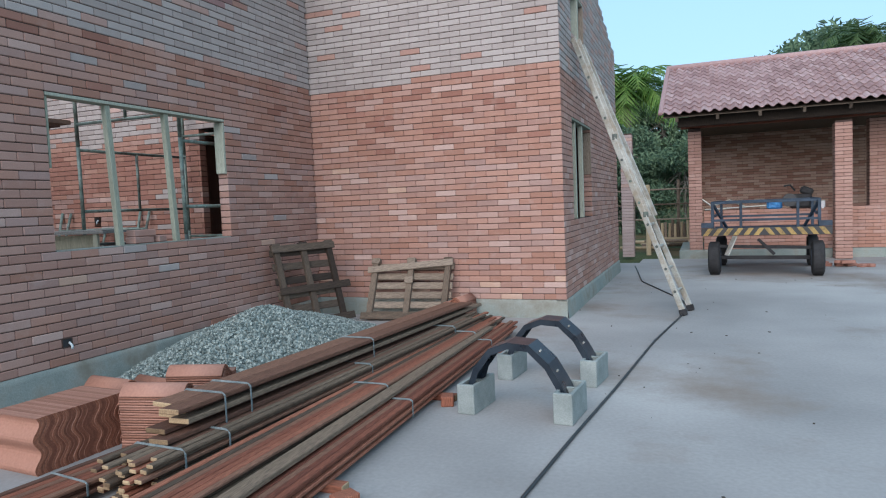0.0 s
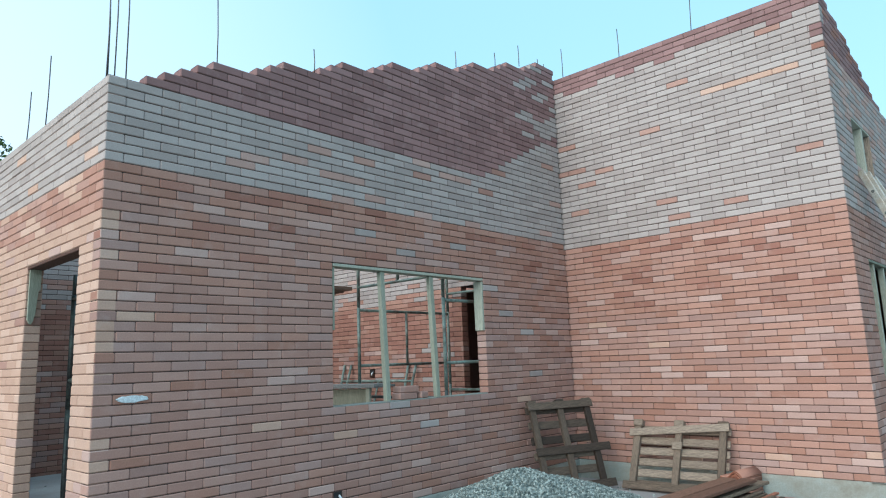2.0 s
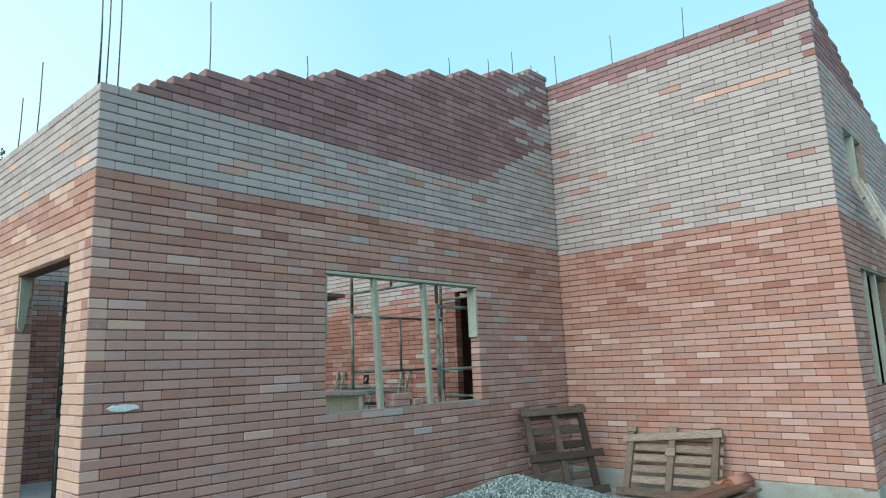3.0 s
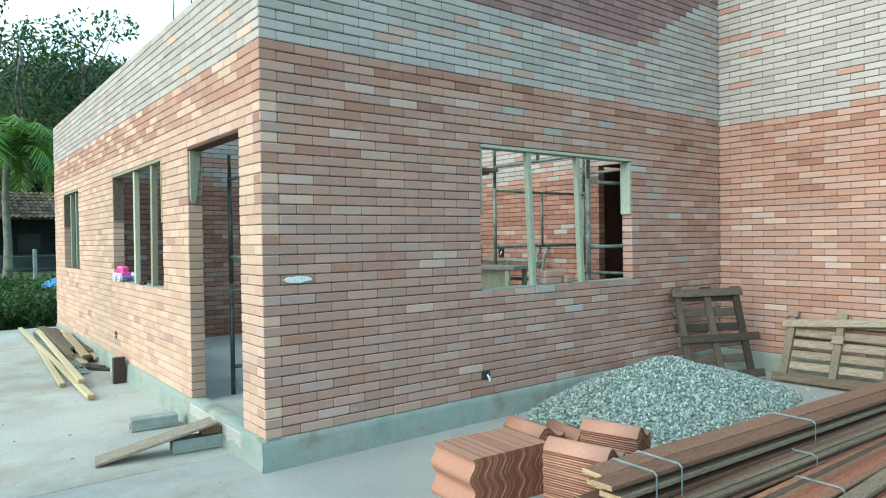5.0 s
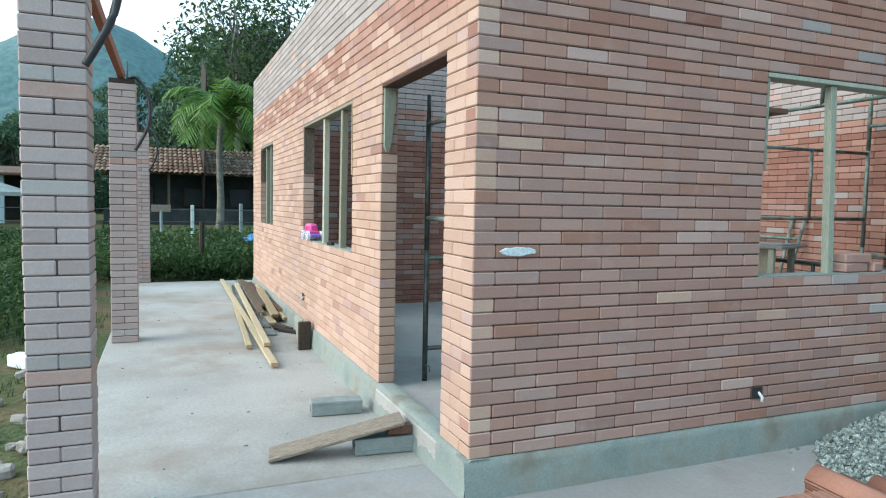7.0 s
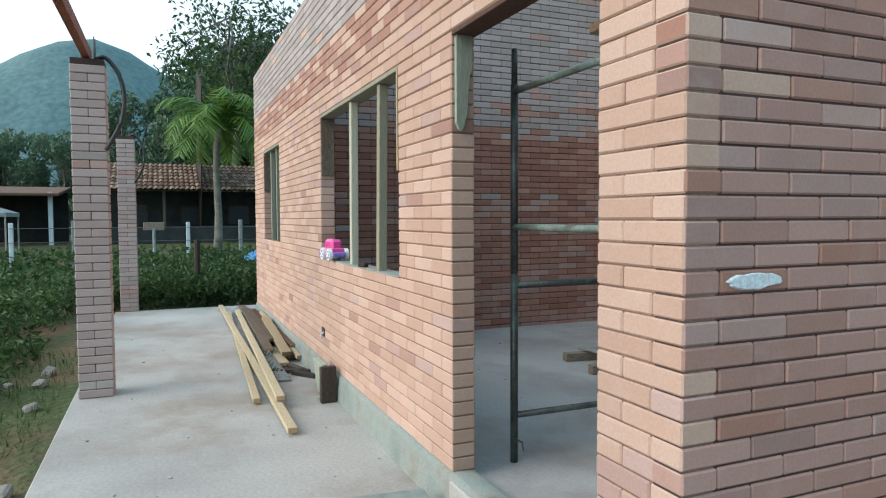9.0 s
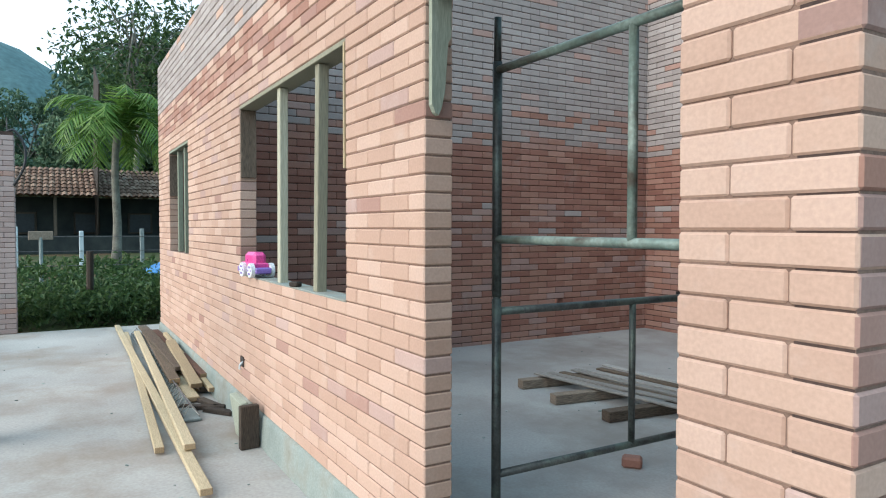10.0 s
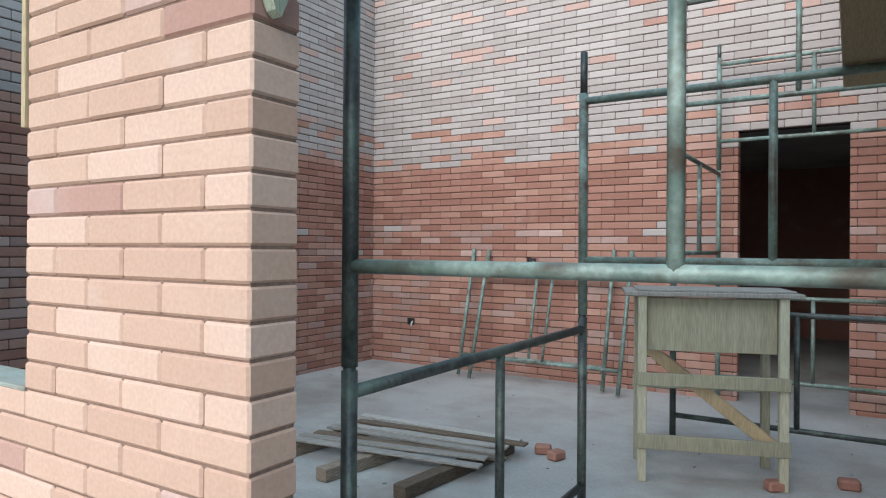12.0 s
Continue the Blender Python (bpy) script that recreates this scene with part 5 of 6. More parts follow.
    part("front_purlin", Shape().box(((x0 + x1) / 2 + 0.1, 13.66, 2.99), (x1 - x0 - 0.4, 0.1, 0.2), 0.006), WOODS["dark"], roof)
    for i in range(9):
        x = x0 + 0.3 + i * 0.8
        part("rafter", Shape().beam((x, ye + 0.08, ze - 0.11), (x, yr, zr - 0.11), 0.06, 0.1, 0.004), WOODS["dark"], roof)
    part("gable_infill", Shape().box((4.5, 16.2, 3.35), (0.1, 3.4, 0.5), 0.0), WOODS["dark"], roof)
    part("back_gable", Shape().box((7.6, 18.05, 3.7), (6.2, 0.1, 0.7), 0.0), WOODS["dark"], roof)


shed()
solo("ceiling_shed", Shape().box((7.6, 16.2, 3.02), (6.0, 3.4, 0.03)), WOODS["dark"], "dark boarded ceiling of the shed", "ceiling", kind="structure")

# set the shed at its place beyond the yard
for ob in bpy.data.objects:
    if ob.parent is None and (ob.name.startswith("shed_") or ob.name == "ceiling_shed"):
        ob.location.x += 0.2

# clutter on the low wall
eng = thing("engine_block", "black greasy engine lying on the low shed wall", "engine", at=(6.85, 14.22, 1.02))
part("crankcase", Shape().box((0, 0, 0.17), (0.42, 0.3, 0.3), 0.05), RUBBER, eng)
part("cylinder_head", Shape().box((0.12, 0, 0.38), (0.24, 0.22, 0.16), 0.04, Matrix.Rotation(0.4, 4, "Y")), RUBBER, eng)
part("flywheel", Shape().tube([(-0.22, -0.16, 0.2), (-0.22, -0.1, 0.2)], 0.14, 16), BLACK, eng)
part("handle_pipe", Shape().tube([(-0.1, 0, 0.4), (-0.2, -0.05, 0.52), (-0.32, -0.08, 0.5)], 0.02, 8), BLACK, eng)
part("carburettor", Shape().box((0.25, -0.1, 0.12), (0.2, 0.2, 0.2), 0.03), BLACK, eng)
for x, c in ((7.14, WHITEP), (7.26, WHITEP)):
    can = thing("paint_can", "small pale can standing on the low wall", "can", "cans on the low wall", (x, 14.2, 1.02))
    part("body", Shape().tube([(0, 0, 0), (0, 0, 0.16)], 0.055, 14), c, can)
    part("lid", Shape().tube([(0, 0, 0.16), (0, 0, 0.175)], 0.05, 14), ALU, can)
mach = thing("blue_machine", "small blue machine with pale handles on the low wall", "machine", at=(6.35, 14.22, 1.02))
part("housing", Shape().box((0, 0, 0.11), (0.3, 0.2, 0.2), 0.04), TARP, mach)
part("handle", Shape().tube([(-0.6, 0, 0.1), (-0.9, -0.1, 0.25), (-1.25, -0.1, 0.12), (-1.45, -0.05, 0.28)], 0.02, 8), ALU, mach)
part("cross_bar", Shape().tube([(-1.4, 0, 0.05), (-0.1, 0, 0.1)], 0.018, 8), ALU, mach)

# ---- trailer ----
def trailer():
    t = thing("farm_trailer", "dark blue steel farm trailer with a black and yellow striped board", "trailer", at=(5.87, 10.55, 0), rz=-5)
    w = 1.86
    part("deck", Shape().box((0, 1.1, 0.72), (w - 0.02, 2.3, 0.05), 0.005), BLUESTEEL, t)
    bd = part("striped_board", Shape().box((0, -0.06, 0.755), (w + 0.12, 0.03, 0.13), 0.004), BLACK, t)
    n = 12
    for i in range(n):
        x = -w / 2 - 0.03 + (w + 0.06) * (i + 0.5) / n
        sh = 0.045 if i < n // 2 else -0.045
        s = Shape()
        y, hw = -0.0785, 0.04
        s.v = [(x - hw - sh, y, 0.694), (x + hw - sh, y, 0.694), (x + hw + sh, y, 0.816), (x - hw + sh, y, 0.816)]
        s.v += [(a, y - 0.003, c) for a, _, c in s.v]
        s.f, s.m = [(4, 5, 6, 7), (0, 1, 5, 4), (1, 2, 6, 5), (2, 3, 7, 6), (3, 0, 4, 7)], [0] * 5
        part("stripe", s, YELLOW, bd)
    for x in (-w / 2 + 0.12, w / 2 - 0.12):
        for y in (0.0, 2.2):
            part("stake", Shape().beam((x, y, 0.74), (x, y, 1.27), 0.05, 0.05, 0.005), BLUESTEEL, t)
        for z in (1.02, 1.26):
            part("side_rail", Shape().beam((x, 0, z), (x, 2.2, z), 0.04, 0.04, 0.004), BLUESTEEL, t)
        part("brace", Shape().beam((x, 0.0, 1.25), (x + (0.22 if x < 0 else -0.22) * 1.0, 0.5, 0.76), 0.04, 0.04, 0.004), BLUESTEEL, t)
        part("step_plate", Shape().box((x * 1.1, -0.05, 0.87), (0.2, 0.06, 0.09), 0.004), BLUESTEEL, t)
    for x in (-0.36, 0.5):
        part("stake", Shape().beam((x, 0.0, 0.74), (x, 0.0, 1.24), 0.045, 0.045, 0.005), BLUESTEEL, t)
    for z in (0.95, 1.25):
        part("front_rail", Shape().beam((-w / 2 + 0.12, 0, z), (w / 2 - 0.12, 0, z), 0.04, 0.04, 0.004), BLUESTEEL, t)
        part("rear_rail", Shape().beam((-w / 2 + 0.12, 2.2, z), (w / 2 - 0.12, 2.2, z), 0.04, 0.04, 0.004), BLUESTEEL, t)
    part("axle", Shape().beam((-0.8, 0.1, 0.30), (0.8, 0.1, 0.30), 0.06, 0.06, 0.005), RUBBER, t)
    part("cross_member", Shape().beam((-0.7, 0.05, 0.50), (0.7, 0.05, 0.47), 0.05, 0.05, 0.004), RUBBER, t)
    part("cross_member", Shape().beam((-0.1, 0.0, 0.62), (0.15, 0.0, 0.36), 0.05, 0.05, 0.004), RUBBER, t)
    part("tow_plate", Shape().beam((-0.45, -0.1, 0.68), (-0.58, -0.2, 0.36), 0.12, 0.02, 0.004), ALU, t)
    for x in (-0.79, 0.79):
        for y in (0.1, 1.8):
            wh = part("wheel", Shape().tube([(x - 0.095, y, 0.29), (x - 0.07, y, 0.29), (x + 0.07, y, 0.29), (x + 0.095, y, 0.29)], 0.29, 24, radii=[0.24, 0.29, 0.29, 0.24]), RUBBER, t, "black rubber tyre", smooth=False)
            part("rim", Shape().tube([(x - 0.1, y, 0.29), (x + 0.1, y, 0.29)], 0.15, 16), BLUESTEEL, wh)


trailer()
r5 = random.Random(8)
for i in range(10):
    solo("broken_brick", Shape().box((0, 0, 0.03), (r5.uniform(0.12, 0.25), 0.12, 0.06), 0.01), BRICK["dark", "object"], "dark red brick lying on the ground by the shed column", "brick", "bricks by the shed", at=pose(6.95 + r5.uniform(-0.15, 0.75), 12.1 + r5.uniform(-0.25, 0.3), 0.0 + (0.062 if i > 7 else 0), 0, 0, r5.uniform(0, 180)))
slab("slab_apron", 3.6, 13.5, 13.003, 14.0, -0.12, -0.004, YARD, "concrete apron before the shed", "slab")
column(3.24, 14.6, 2.92, "lone brick column beyond the side of the house")

# fence, logs and pole beyond the house
fence = thing("rail_fence", "grey wire and pole fence beyond the yard", "fence")
for i in range(9):
    part("post", Shape().tube([(-1 + i * 1.3, 19.4, 0.0), (-1 + i * 1.3 + 0.03, 19.4, 1.9)], 0.05, 8), WOODS["grey"], fence)
for z in (0.7, 1.15, 1.6):
    part("rail", Shape().tube([(-1.2, 19.35, z), (4.6, 19.35, z + 0.03), (9.6, 19.35, z)], 0.025, 6), WOODS["grey"], fence)
solo("pole", Shape().tube([(3.62, 15.6, -0.05), (3.62, 15.6, 1.72)], 0.06, 10), WOODS["pine"], "pale round pole standing by the brick column", "pole")
for i in range(26):
    x, y = 3.2 + r5.uniform(0, 1.6), 17.2 + r5.uniform(-0.5, 0.5)
    if i < 14:
        a, b = (3.4 + i * 0.085, 18.2, 0.0), (3.4 + i * 0.085 + r5.uniform(-0.03, 0.03), 18.25, 0.62 + r5.uniform(0, 0.12))
    else:
        a, b = (x - 0.5, y, 0.05 + (i - 14) * 0.018), (x + 0.6, y + r5.uniform(-0.4, 0.4), 0.05 + (i - 14) * 0.018)
    solo("log", Shape().tube([a, b], 0.04, 8), WOODS["pine" if i % 2 else "grey"], "cut firewood log stacked beyond the yard", "log", "firewood logs")

# ---- plants ----
def leaf_cloud(s, centre, radii, count, size, r, slot=0, droop=0.3):
    """Adds small folded leaves scattered over the shell of an uneven clump."""
    c = Vector(centre)
    for _ in range(count):
        d = Vector((r.gauss(0, 1), r.gauss(0, 1), r.gauss(0, 1)))
        if d.length < 0.01:
            continue
        d.normalize()
        k = r.uniform(0.45, 1.05) ** 0.6 * (1 + 0.25 * noise.noise(d * 2.3 + c))
        p = c + Vector((d.x * radii[0], d.y * radii[1], d.z * radii[2])) * k
        a = size * r.uniform(0.6, 1.3)
        t = Euler((r.uniform(-1.2, 1.2), r.uniform(-1.2, 1.2), r.uniform(0, 6.28))).to_matrix()
        vs = [p + t @ Vector(v) for v in ((-a, 0, 0), (0, a * 0.45, a * 0.15), (a, 0, -a * droop), (0, -a * 0.45, a * 0.15))]
        s.add(vs, [(0, 1, 2, 3)], slot)


def tree_meshes(seed, height, crown_r, clumps, leaves, leaf, mat, trunk_r=0.16, bare=0.45, spread=1.0):
    r = random.Random(seed)
    tr = Shape()
    pts = [Vector((0, 0, -0.2))]
    for i in range(1, 7):
        pts.append(Vector((r.uniform(-0.12, 0.12) * i * 0.4, r.uniform(-0.12, 0.12) * i * 0.4, height * 0.85 * i / 6)))
    tr.tube(pts, trunk_r, 8, radii=[trunk_r * (1.15 - 0.15 * i) for i in range(7)])
    cr = Shape()
    for _ in range(clumps):
        a, q = r.uniform(0, 6.28), r.uniform(0.15, 1) ** 0.6
        z = height * (bare + (1 - bare) * r.random())
        shrink = 1.0 - 0.55 * abs((z / height - bare) / (1 - bare) - 0.45)
        e = Vector((math.cos(a) * crown_r * q * shrink * spread, math.sin(a) * crown_r * q * shrink * spread, z))
        b = pts[3].lerp(pts[6], r.random())
        tr.tube([b, b.lerp(e, 0.5) + Vector((0, 0, 0.25)), e], 0.05, 5, radii=[trunk_r * 0.32, trunk_r * 0.2, trunk_r * 0.08])
        leaf_cloud(cr, e, (crown_r * 0.34, crown_r * 0.34, crown_r * 0.24), leaves, leaf, r)
    return tr.mesh("trunk", BARK, True), cr.mesh("crown", mat)


def plant_tree(name, label, meshes, m, group):
    t = tagged(new(name), label, "tree", group)
    for nm, me in zip(("trunk", "crown"), meshes):
        o = new(nm, me)
        o.parent = t
    t.matrix_basis = m
    return t


def palm_meshes(seed, height, fronds, length, mat, lean=0.3):
    r = random.Random(seed)
    tr = Shape()
    pts = [Vector((lean * (i / 6) ** 2, 0.1 * math.sin(i), -0.2 + (height + 0.2) * i / 6)) for i in range(7)]
    tr.tube(pts, 0.16, 10, radii=[0.21, 0.17, 0.15, 0.14, 0.13, 0.125, 0.16])
    cr = Shape()
    top = pts[-1]
    for k in range(fronds):
        az = 2 * math.pi * k / fronds * 2.4 + r.uniform(-0.2, 0.2)
        el = r.uniform(-0.1, 1.45)
        ln = length * r.uniform(0.8, 1.1)
        d = Vector((math.cos(az), math.sin(az), 0))
        rib, p, e = [top.copy()], top.copy(), el
        n = 11
        for i in range(n):
            p = p + (d * math.cos(e) + Vector((0, 0, math.sin(e)))) * (ln / n)
            e -= (0.13 + 0.02 * i) * (1.0 if el > 0 else 0.5)
            rib.append(p.copy())
        cr.tube(rib, 0.02, 4, caps=False)
        sd = d.cross(Vector((0, 0, 1)))
        for i in range(1, n * 2):
            t = i / (n * 2)
            q = rib[int(t * n)].lerp(rib[min(int(t * n) + 1, n)], t * n - int(t * n))
            fwd = (rib[min(int(t * n) + 1, n)] - rib[int(t * n)]).normalized()
            w = length * 0.30 * math.sin(math.pi * min(1, 0.12 + t * 0.88)) ** 0.6 * r.uniform(0.8, 1.1)
            for sg in (-1, 1):
                tip = q + (sd * sg * 0.8 + fwd * 0.65).normalized() * w + Vector((0, 0, -w * r.uniform(0.15, 0.6)))
                b = fwd * 0.05
                cr.add([q - b, q + b, tip + b * 0.3, tip - b * 0.3], [(0, 1, 2, 3)])
    return tr.mesh("trunk", BARK, True), cr.mesh("crown", mat)


def gz(x, y):
    return -0.06 + min(max(0.0, -x - 14) * 0.012 + max(0.0, y - 20) * 0.02, 2.2)


PALM_A = palm_meshes(1, 5.1, 32, 3.0, PALM, 0.25)
PALM_B = palm_meshes(5, 8.5, 26, 3.0, LEAF, 0.6)
plant_tree("coconut_palm", "bright green coconut palm with drooping fronds", PALM_A, pose(-27.6, 0.75, 0.1, 0, 0, 40), "palms")
plant_tree("coconut_palm", "tall dark green palm behind the house", PALM_B, pose(-33.5, 7.6, 0.4, 0, 0, 10), "palms")
plant_tree("coconut_palm", "tall dark green palm behind the house", PALM_B, pose(-31.0, 9.6, 0.0, 0, 0, 120), "palms")
plant_tree("coconut_palm", "coconut palm beyond the shed", PALM_A, pose(2.2, 27.5, 0.5, 0, 0, 200), "palms")
plant_tree("coconut_palm", "tall palm beyond the house", PALM_B, pose(0.6, 36.0, -2.2, 0, 0, 75), "palms")
plant_tree("coconut_palm", "palm crown rising behind the shed roof", PALM_B, pose(12.5, 40.0, 0.2, 0, 0, 300), "palms")
plant_tree("coconut_palm", "palm crown rising behind the shed roof", PALM_B, pose(15.2, 44.0, 1.0, 0, 0, 20), "palms")

TREE_TALL = tree_meshes(2, 16.5, 4.6, 30, 62, 0.20, LEAF, 0.2, 0.52)
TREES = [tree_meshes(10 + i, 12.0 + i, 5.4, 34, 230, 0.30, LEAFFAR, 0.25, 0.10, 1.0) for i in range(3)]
plant_tree("tall_tree", "tall thin-trunked tree with an airy crown", TREE_TALL, pose(-44, 3.2, 0.4, 0, 0, 0), "trees")
plant_tree("tall_tree", "tall thin-trunked tree with an airy crown", TREE_TALL, pose(-46, 6.8, 0.8, 0, 0, 130), "trees")
rt = random.Random(31)
for i in range(40):
    y = -48 + i * 2.3 + rt.uniform(-1, 1)
    x = -52 - rt.uniform(0, 12)
    sc_ = rt.uniform(0.85, 1.05) * (0.55 if y < -6 else 0.78 if y < 1.5 else 1.1 if y < 6 else 1.2)
    plant_tree("broadleaf_tree", "dense tree of the wooded slope, leaf green paled with painted haze", TREES[i % 3], pose(x, y, gz(x, y) - 0.5, 0, 0, rt.uniform(0, 360)) @ Matrix.Scale(sc_, 4), "trees")
for i in range(18):
    x = -16 + i * 2.7 + rt.uniform(-1, 1)
    y = 47 + rt.uniform(0, 12)
    if x > 14:
        y += 6
    plant_tree("broadleaf_tree", "dense tree of the wooded slope, leaf green paled with painted haze", TREES[i % 3], pose(x, y, gz(x, y) - 0.5, 0, 0, rt.uniform(0, 360)) @ Matrix.Scale(rt.uniform(0.62, 0.9), 4), "trees")
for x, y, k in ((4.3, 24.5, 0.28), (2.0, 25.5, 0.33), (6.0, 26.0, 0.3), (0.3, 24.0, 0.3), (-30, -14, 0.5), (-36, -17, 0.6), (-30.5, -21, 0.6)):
    plant_tree("leafy_bush", "leafy bush beyond the yard, in the haze-paled leaf green", TREES[1], pose(x, y, gz(x, y) - 0.4, 0, 0, 30 * x) @ Matrix.Scale(k, 4), "bushes")


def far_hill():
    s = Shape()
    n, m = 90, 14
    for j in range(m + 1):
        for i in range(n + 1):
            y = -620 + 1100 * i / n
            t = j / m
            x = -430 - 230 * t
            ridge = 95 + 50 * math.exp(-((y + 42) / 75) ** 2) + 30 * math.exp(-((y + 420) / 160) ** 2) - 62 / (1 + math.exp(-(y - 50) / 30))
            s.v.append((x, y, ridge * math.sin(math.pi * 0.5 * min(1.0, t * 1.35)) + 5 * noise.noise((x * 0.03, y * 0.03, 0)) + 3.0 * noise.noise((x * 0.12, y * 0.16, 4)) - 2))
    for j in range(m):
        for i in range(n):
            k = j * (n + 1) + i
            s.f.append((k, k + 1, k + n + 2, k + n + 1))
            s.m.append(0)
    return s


solo("backdrop", far_hill(), HILL, "distant wooded hill, distance haze painted into its bluish colour", "hill", kind="structure", smooth=True)


def foliage_patch(x0, x1, y0, y1, h0, h1, count, seed, leaf, mat_mix):
    s, r = Shape(), random.Random(seed)
    for _ in range(count):
        x, y = r.uniform(x0, x1), r.uniform(y0, y1)
        top = h0 + (h1 - h0) * (0.5 + 0.5 * noise.noise((x * 0.9, y * 0.9, seed)))
        z = gz(x, y) + top * r.random() ** 0.7
        leaf_cloud(s, (x, y, z), (0.13, 0.13, 0.1), 5, leaf, r)
    return s


solo("hedge", foliage_patch(-13.6, -10.95, -2.6, 3.0, 0.25, 0.95, 2600, 1, 0.06, 0), LEAF, "low unkempt green hedge at the end of the slab", "hedge", kind="stuff")
solo("weeds", foliage_patch(-24.0, -11.5, -10.0, 6.0, 0.2, 0.75, 2600, 2, 0.10, 0), LEAF, "tall weeds and shrubs behind the hedge", "weeds", kind="stuff")
solo("shrubs", foliage_patch(-13.0, -5.0, -6.2, -2.7, 0.1, 0.75, 2600, 5, 0.055, 0), LEAF, "green weeds and shrubs beside the walkway", "weeds", kind="stuff")


def grass():
    s, r = Shape(), random.Random(6)
    for _ in range(16000):
        x, y = -0.9 - 15 * r.random() ** 1.4, -2.2 - 6.5 * r.random()
        if noise.noise((x * 0.45, y * 0.45, 1.7)) < -0.06:
            continue
        h, a = r.uniform(0.03, 0.13), r.uniform(0, 6.28)
        dx, dy = 0.006 * math.cos(a), 0.006 * math.sin(a)
        lx, ly = r.uniform(-0.05, 0.05), r.uniform(-0.05, 0.05)
        s.add([(x - dx, y - dy, -0.065), (x + dx, y + dy, -0.065), (x + lx, y + ly, -0.06 + h)], [(0, 1, 2)])
    return s


solo("grass", grass(), GRASS, "patchy green grass on reddish soil", "grass", kind="stuff")
rk = random.Random(12)
for i in range(34):
    x, y = -0.95 - rk.random() * 2.2, -2.2 - rk.random() * 0.55
    if i > 22:
        x, y = -3.0 - rk.random() * 4, -2.3 - rk.random() * 1.5
    a = rk.uniform(0.02, 0.07)
    s = Shape()
    vs, fs = chamfer_box((a * 2, a * 1.5, a * 1.2), a * 0.35)
    s.add([Vector(v) * rk.uniform(0.8, 1.15) for v in vs], fs)
    solo("rubble_stone", s, ROCK, "rough rubble stone at the edge of the slab", "stone", "rubble stones by the slab", at=pose(x, y, -0.06 + a * 0.45, rk.uniform(-20, 20), rk.uniform(-20, 20), rk.uniform(0, 360)))
solo("white_block", Shape().box((0, 0, 0.06), (0.34, 0.16, 0.12), 0.012).box((0, 0, 0.125), (0.24, 0.06, 0.02), 0.006), WHITEP, "pale grey block lying in the grass", "block", at=pose(-4.2, -2.72, -0.05, 0, 0, 40))
solo("tarpaulin", Shape().add(*(lambda n: ([(-17.5 + 1.6 * i / n, 0.6 + 2.2 * j / n, 0.45 + 0.45 * math.sin(math.pi * i / n) * math.sin(math.pi * j / n) + 0.10 * noise.noise((i * 0.7, j * 0.6, 2))) for j in range(n + 1) for i in range(n + 1)], [(j * (n + 1) + i, j * (n + 1) + i + 1, (j + 1) * (n + 1) + i + 1, (j + 1) * (n + 1) + i) for j in range(n) for i in range(n)]))(14)), TARP, "crumpled blue tarpaulin over a heap behind the hedge", "tarpaulin")
for i in range(14):
    y = -13.0 + i * 1.55
    p = thing("fence_post", "pale concrete fence post", "post", "fence posts", (-20.5, y, 0.0))
    part("shaft", Shape().box((0, 0, 0.72), (0.11, 0.11, 1.5 + 0.14 * math.sin(i * 2.1)), 0.012), WHITEWALL if i % 3 else BLOCKC, p)
fw = thing("fence_wires", "thin wires strung along the posts", "fence")
for z in (0.45, 0.85, 1.25):
    part("wire", Shape().tube([(-20.42, -13, z), (-20.42, 8.5, z)], 0.008, 5), REBAR, fw)
solo("timber_post", Shape().tube([(-11.9, -0.75, -0.1), (-11.88, -0.74, 1.12)], 0.055, 8), WOODS["dark"], "dark round post in the hedge", "post")
sg = thing("bird_table", "small grey board nailed on a post", "sign", at=(-19.2, -1.55, 0))
part("post", Shape().tube([(0, 0, 0), (0, 0, 1.25)], 0.045, 8), BLOCKC, sg)
part("board", Shape().box((0, 0, 1.3), (0.06, 0.55, 0.22), 0.01), WOODS["grey"], sg)

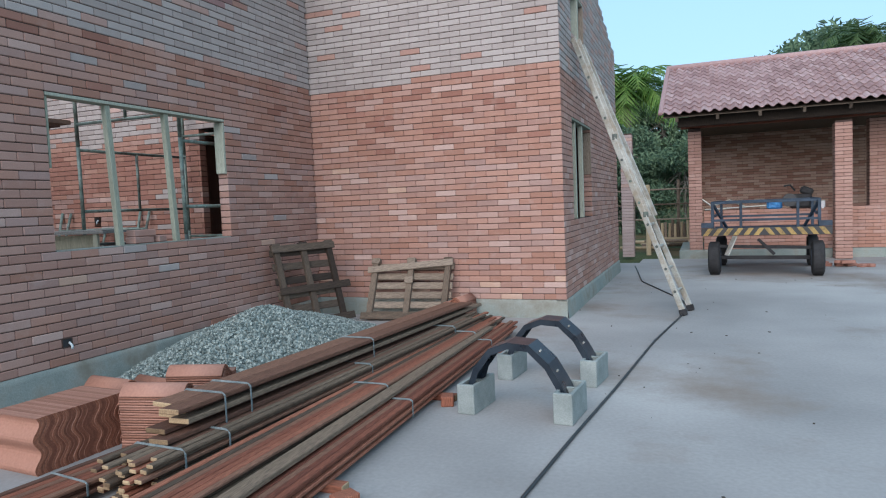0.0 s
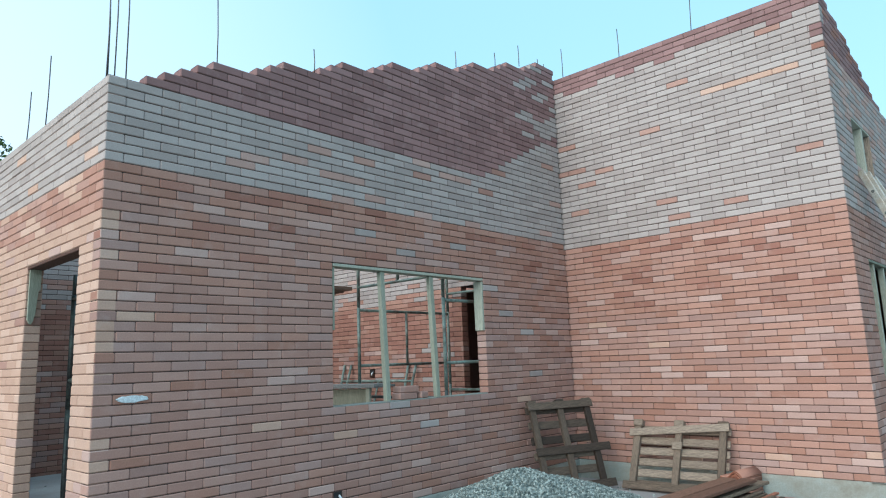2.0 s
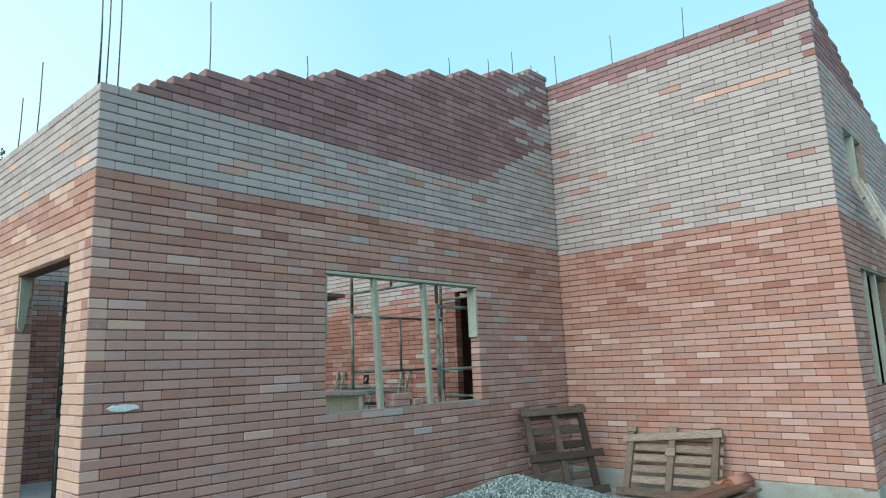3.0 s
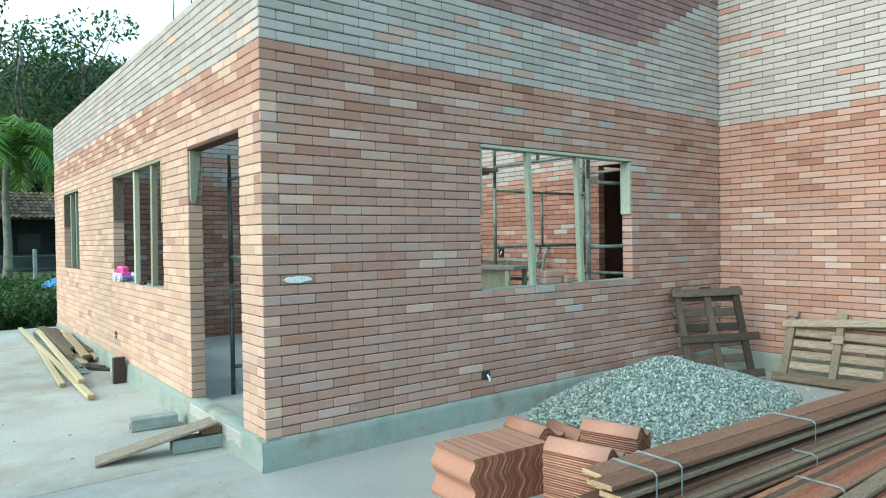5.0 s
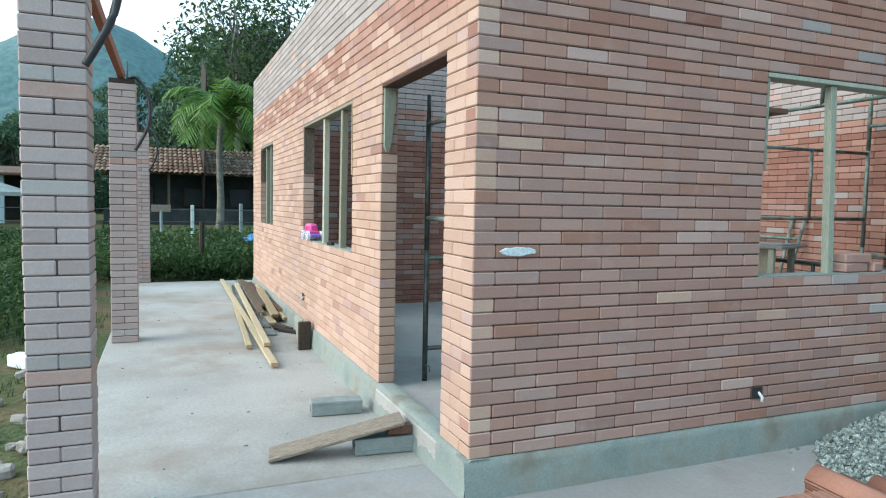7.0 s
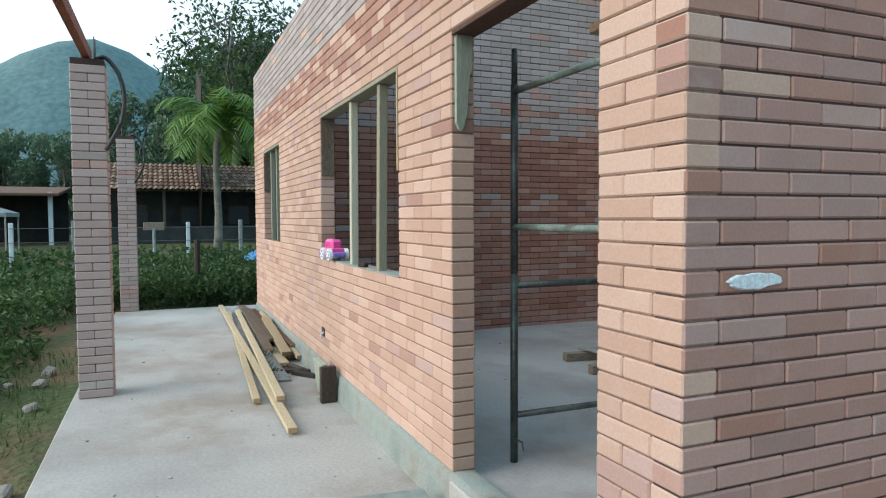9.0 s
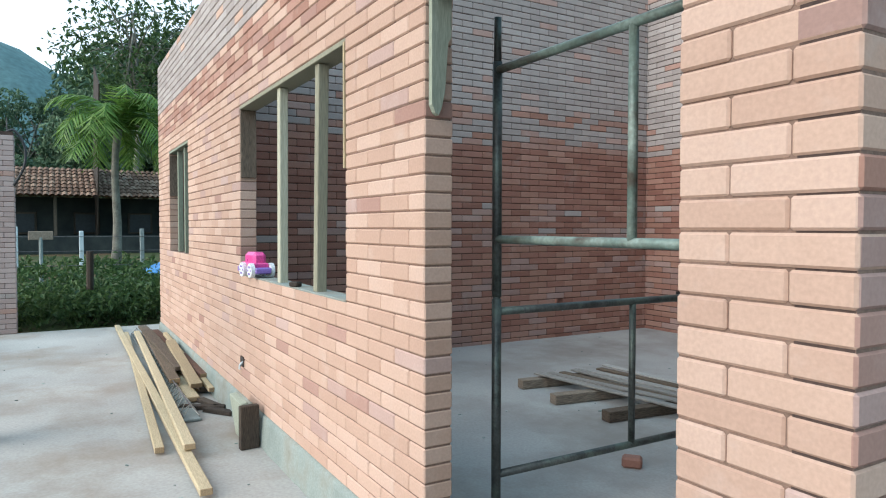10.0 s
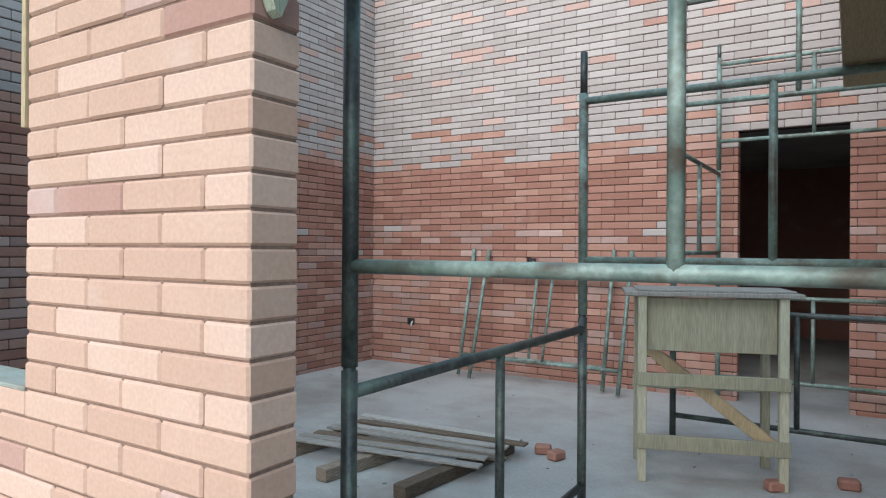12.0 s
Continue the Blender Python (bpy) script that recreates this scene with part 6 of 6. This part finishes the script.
# ---- neighbour's house and sheds ----
def old_house():
    h = thing("farmhouse", "low old house with a weathered tile roof and dark veranda", "house")
    x0, x1, y0, y1 = -43.0, -36.2, -4.4, 5.6
    part("wall", Shape().box(((x0 + x1) / 2 - 1.0, (y0 + y1) / 2, 1.6), (x1 - x0 - 2.0, y1 - y0 - 0.3, 2.8), 0.02), DARKIN, h, "wall with the veranda's shade put into its dark colour")
    part("side_wall", Shape().box((x1 - 0.6, y1 - 0.75, 1.7), (1.4, 1.4, 2.7), 0.02), WHITEWALL, h, "whitewashed wall")
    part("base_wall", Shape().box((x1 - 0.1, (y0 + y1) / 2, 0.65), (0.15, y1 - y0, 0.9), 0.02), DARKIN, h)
    for y in (-3.9, -1.2, 1.5, 4.0):
        part("post", Shape().box((x1 - 0.1, y, 1.7), (0.14, 0.14, 2.7), 0.01), WOODS["grey"], h)
    for y in (-2.6, 0.2, 2.7):
        w = part("window", Shape().box((x1 - 1.96, y, 1.7), (0.06, 1.2, 1.1), 0.01), WOODS["dark"], h)
        part("pane", Shape().box((x1 - 1.92, y, 1.7), (0.02, 1.0, 0.9)), BLACK, w)
    s, r = Shape(), random.Random(9)
    ye, ze, yr, zr = x1 + 0.7, 2.95, x1 - 3.4, 4.55
    cols, rows = 44, 8
    dy = (y1 - y0 + 1.2) / cols
    for side in (1, -1):
        for j in range(rows):
            for i in range(cols):
                ya = y0 - 0.6 + i * dy
                vs = []
                for t, lift in ((j / rows, 0.05), ((j + 1.1) / rows, 0.0)):
                    t = min(t, 1.0)
                    xx = ye + (yr - ye) * t if side == 1 else 2 * yr - (ye + (yr - ye) * t)
                    for k in range(5):
                        vs.append((xx, ya + dy * k / 4, ze + (zr - ze) * t + lift + 0.07 * math.sin(math.pi * k / 4) + r.uniform(-0.01, 0.01)))
                s.add(vs, [(k, k + 1, k + 6, k + 5) for k in range(4)])
    tagged(part("roof", s, ROOFOLD, h), kind="stuff")
    part("roof_boarding", Shape().beam((x1 + 0.6, (y0 + y1) / 2, 2.86), (x1 - 3.4, (y0 + y1) / 2, 4.45), 0.05, y1 - y0 + 1.1, 0.0), WOODS["dark"], h)
    return h


old_house()
sh = thing("garden_shelter", "small open shelter with a low dark roof", "shelter")
part("roof", Shape().box((-38.5, -9.2, 2.95), (5.0, 6.5, 0.15), 0.03, Matrix.Rotation(0.10, 4, "Y")), ROOFOLD, sh)
for y in (-12.0, -9.0, -6.4):
    part("post", Shape().box((-36.6, y, 1.5), (0.2, 0.2, 2.7), 0.01), WHITEWALL, sh)
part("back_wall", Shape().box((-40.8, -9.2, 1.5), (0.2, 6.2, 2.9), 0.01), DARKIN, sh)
tent = thing("canopy_tent", "grey fabric canopy on thin poles", "canopy", at=(-27.5, -8.0, 0.2))
s = Shape()
s.v = [(-1.2, -1.6, 1.55), (1.2, -1.6, 1.55), (1.2, 1.6, 1.55), (-1.2, 1.6, 1.55), (0, 0, 2.15), (-1.2, -1.6, 1.40), (1.2, -1.6, 1.40), (1.2, 1.6, 1.40), (-1.2, 1.6, 1.40)]
s.f = [(0, 1, 4), (1, 2, 4), (2, 3, 4), (3, 0, 4), (0, 5, 6, 1), (1, 6, 7, 2), (2, 7, 8, 3), (3, 8, 5, 0)]
s.m = [0] * 8
part("canopy", s, BLOCKC, tent)
for x in (-1.15, 1.15):
    for y in (-1.55, 1.55):
        part("pole", Shape().tube([(x, y, -0.2), (x, y, 1.5)], 0.03, 6), ALU, tent)
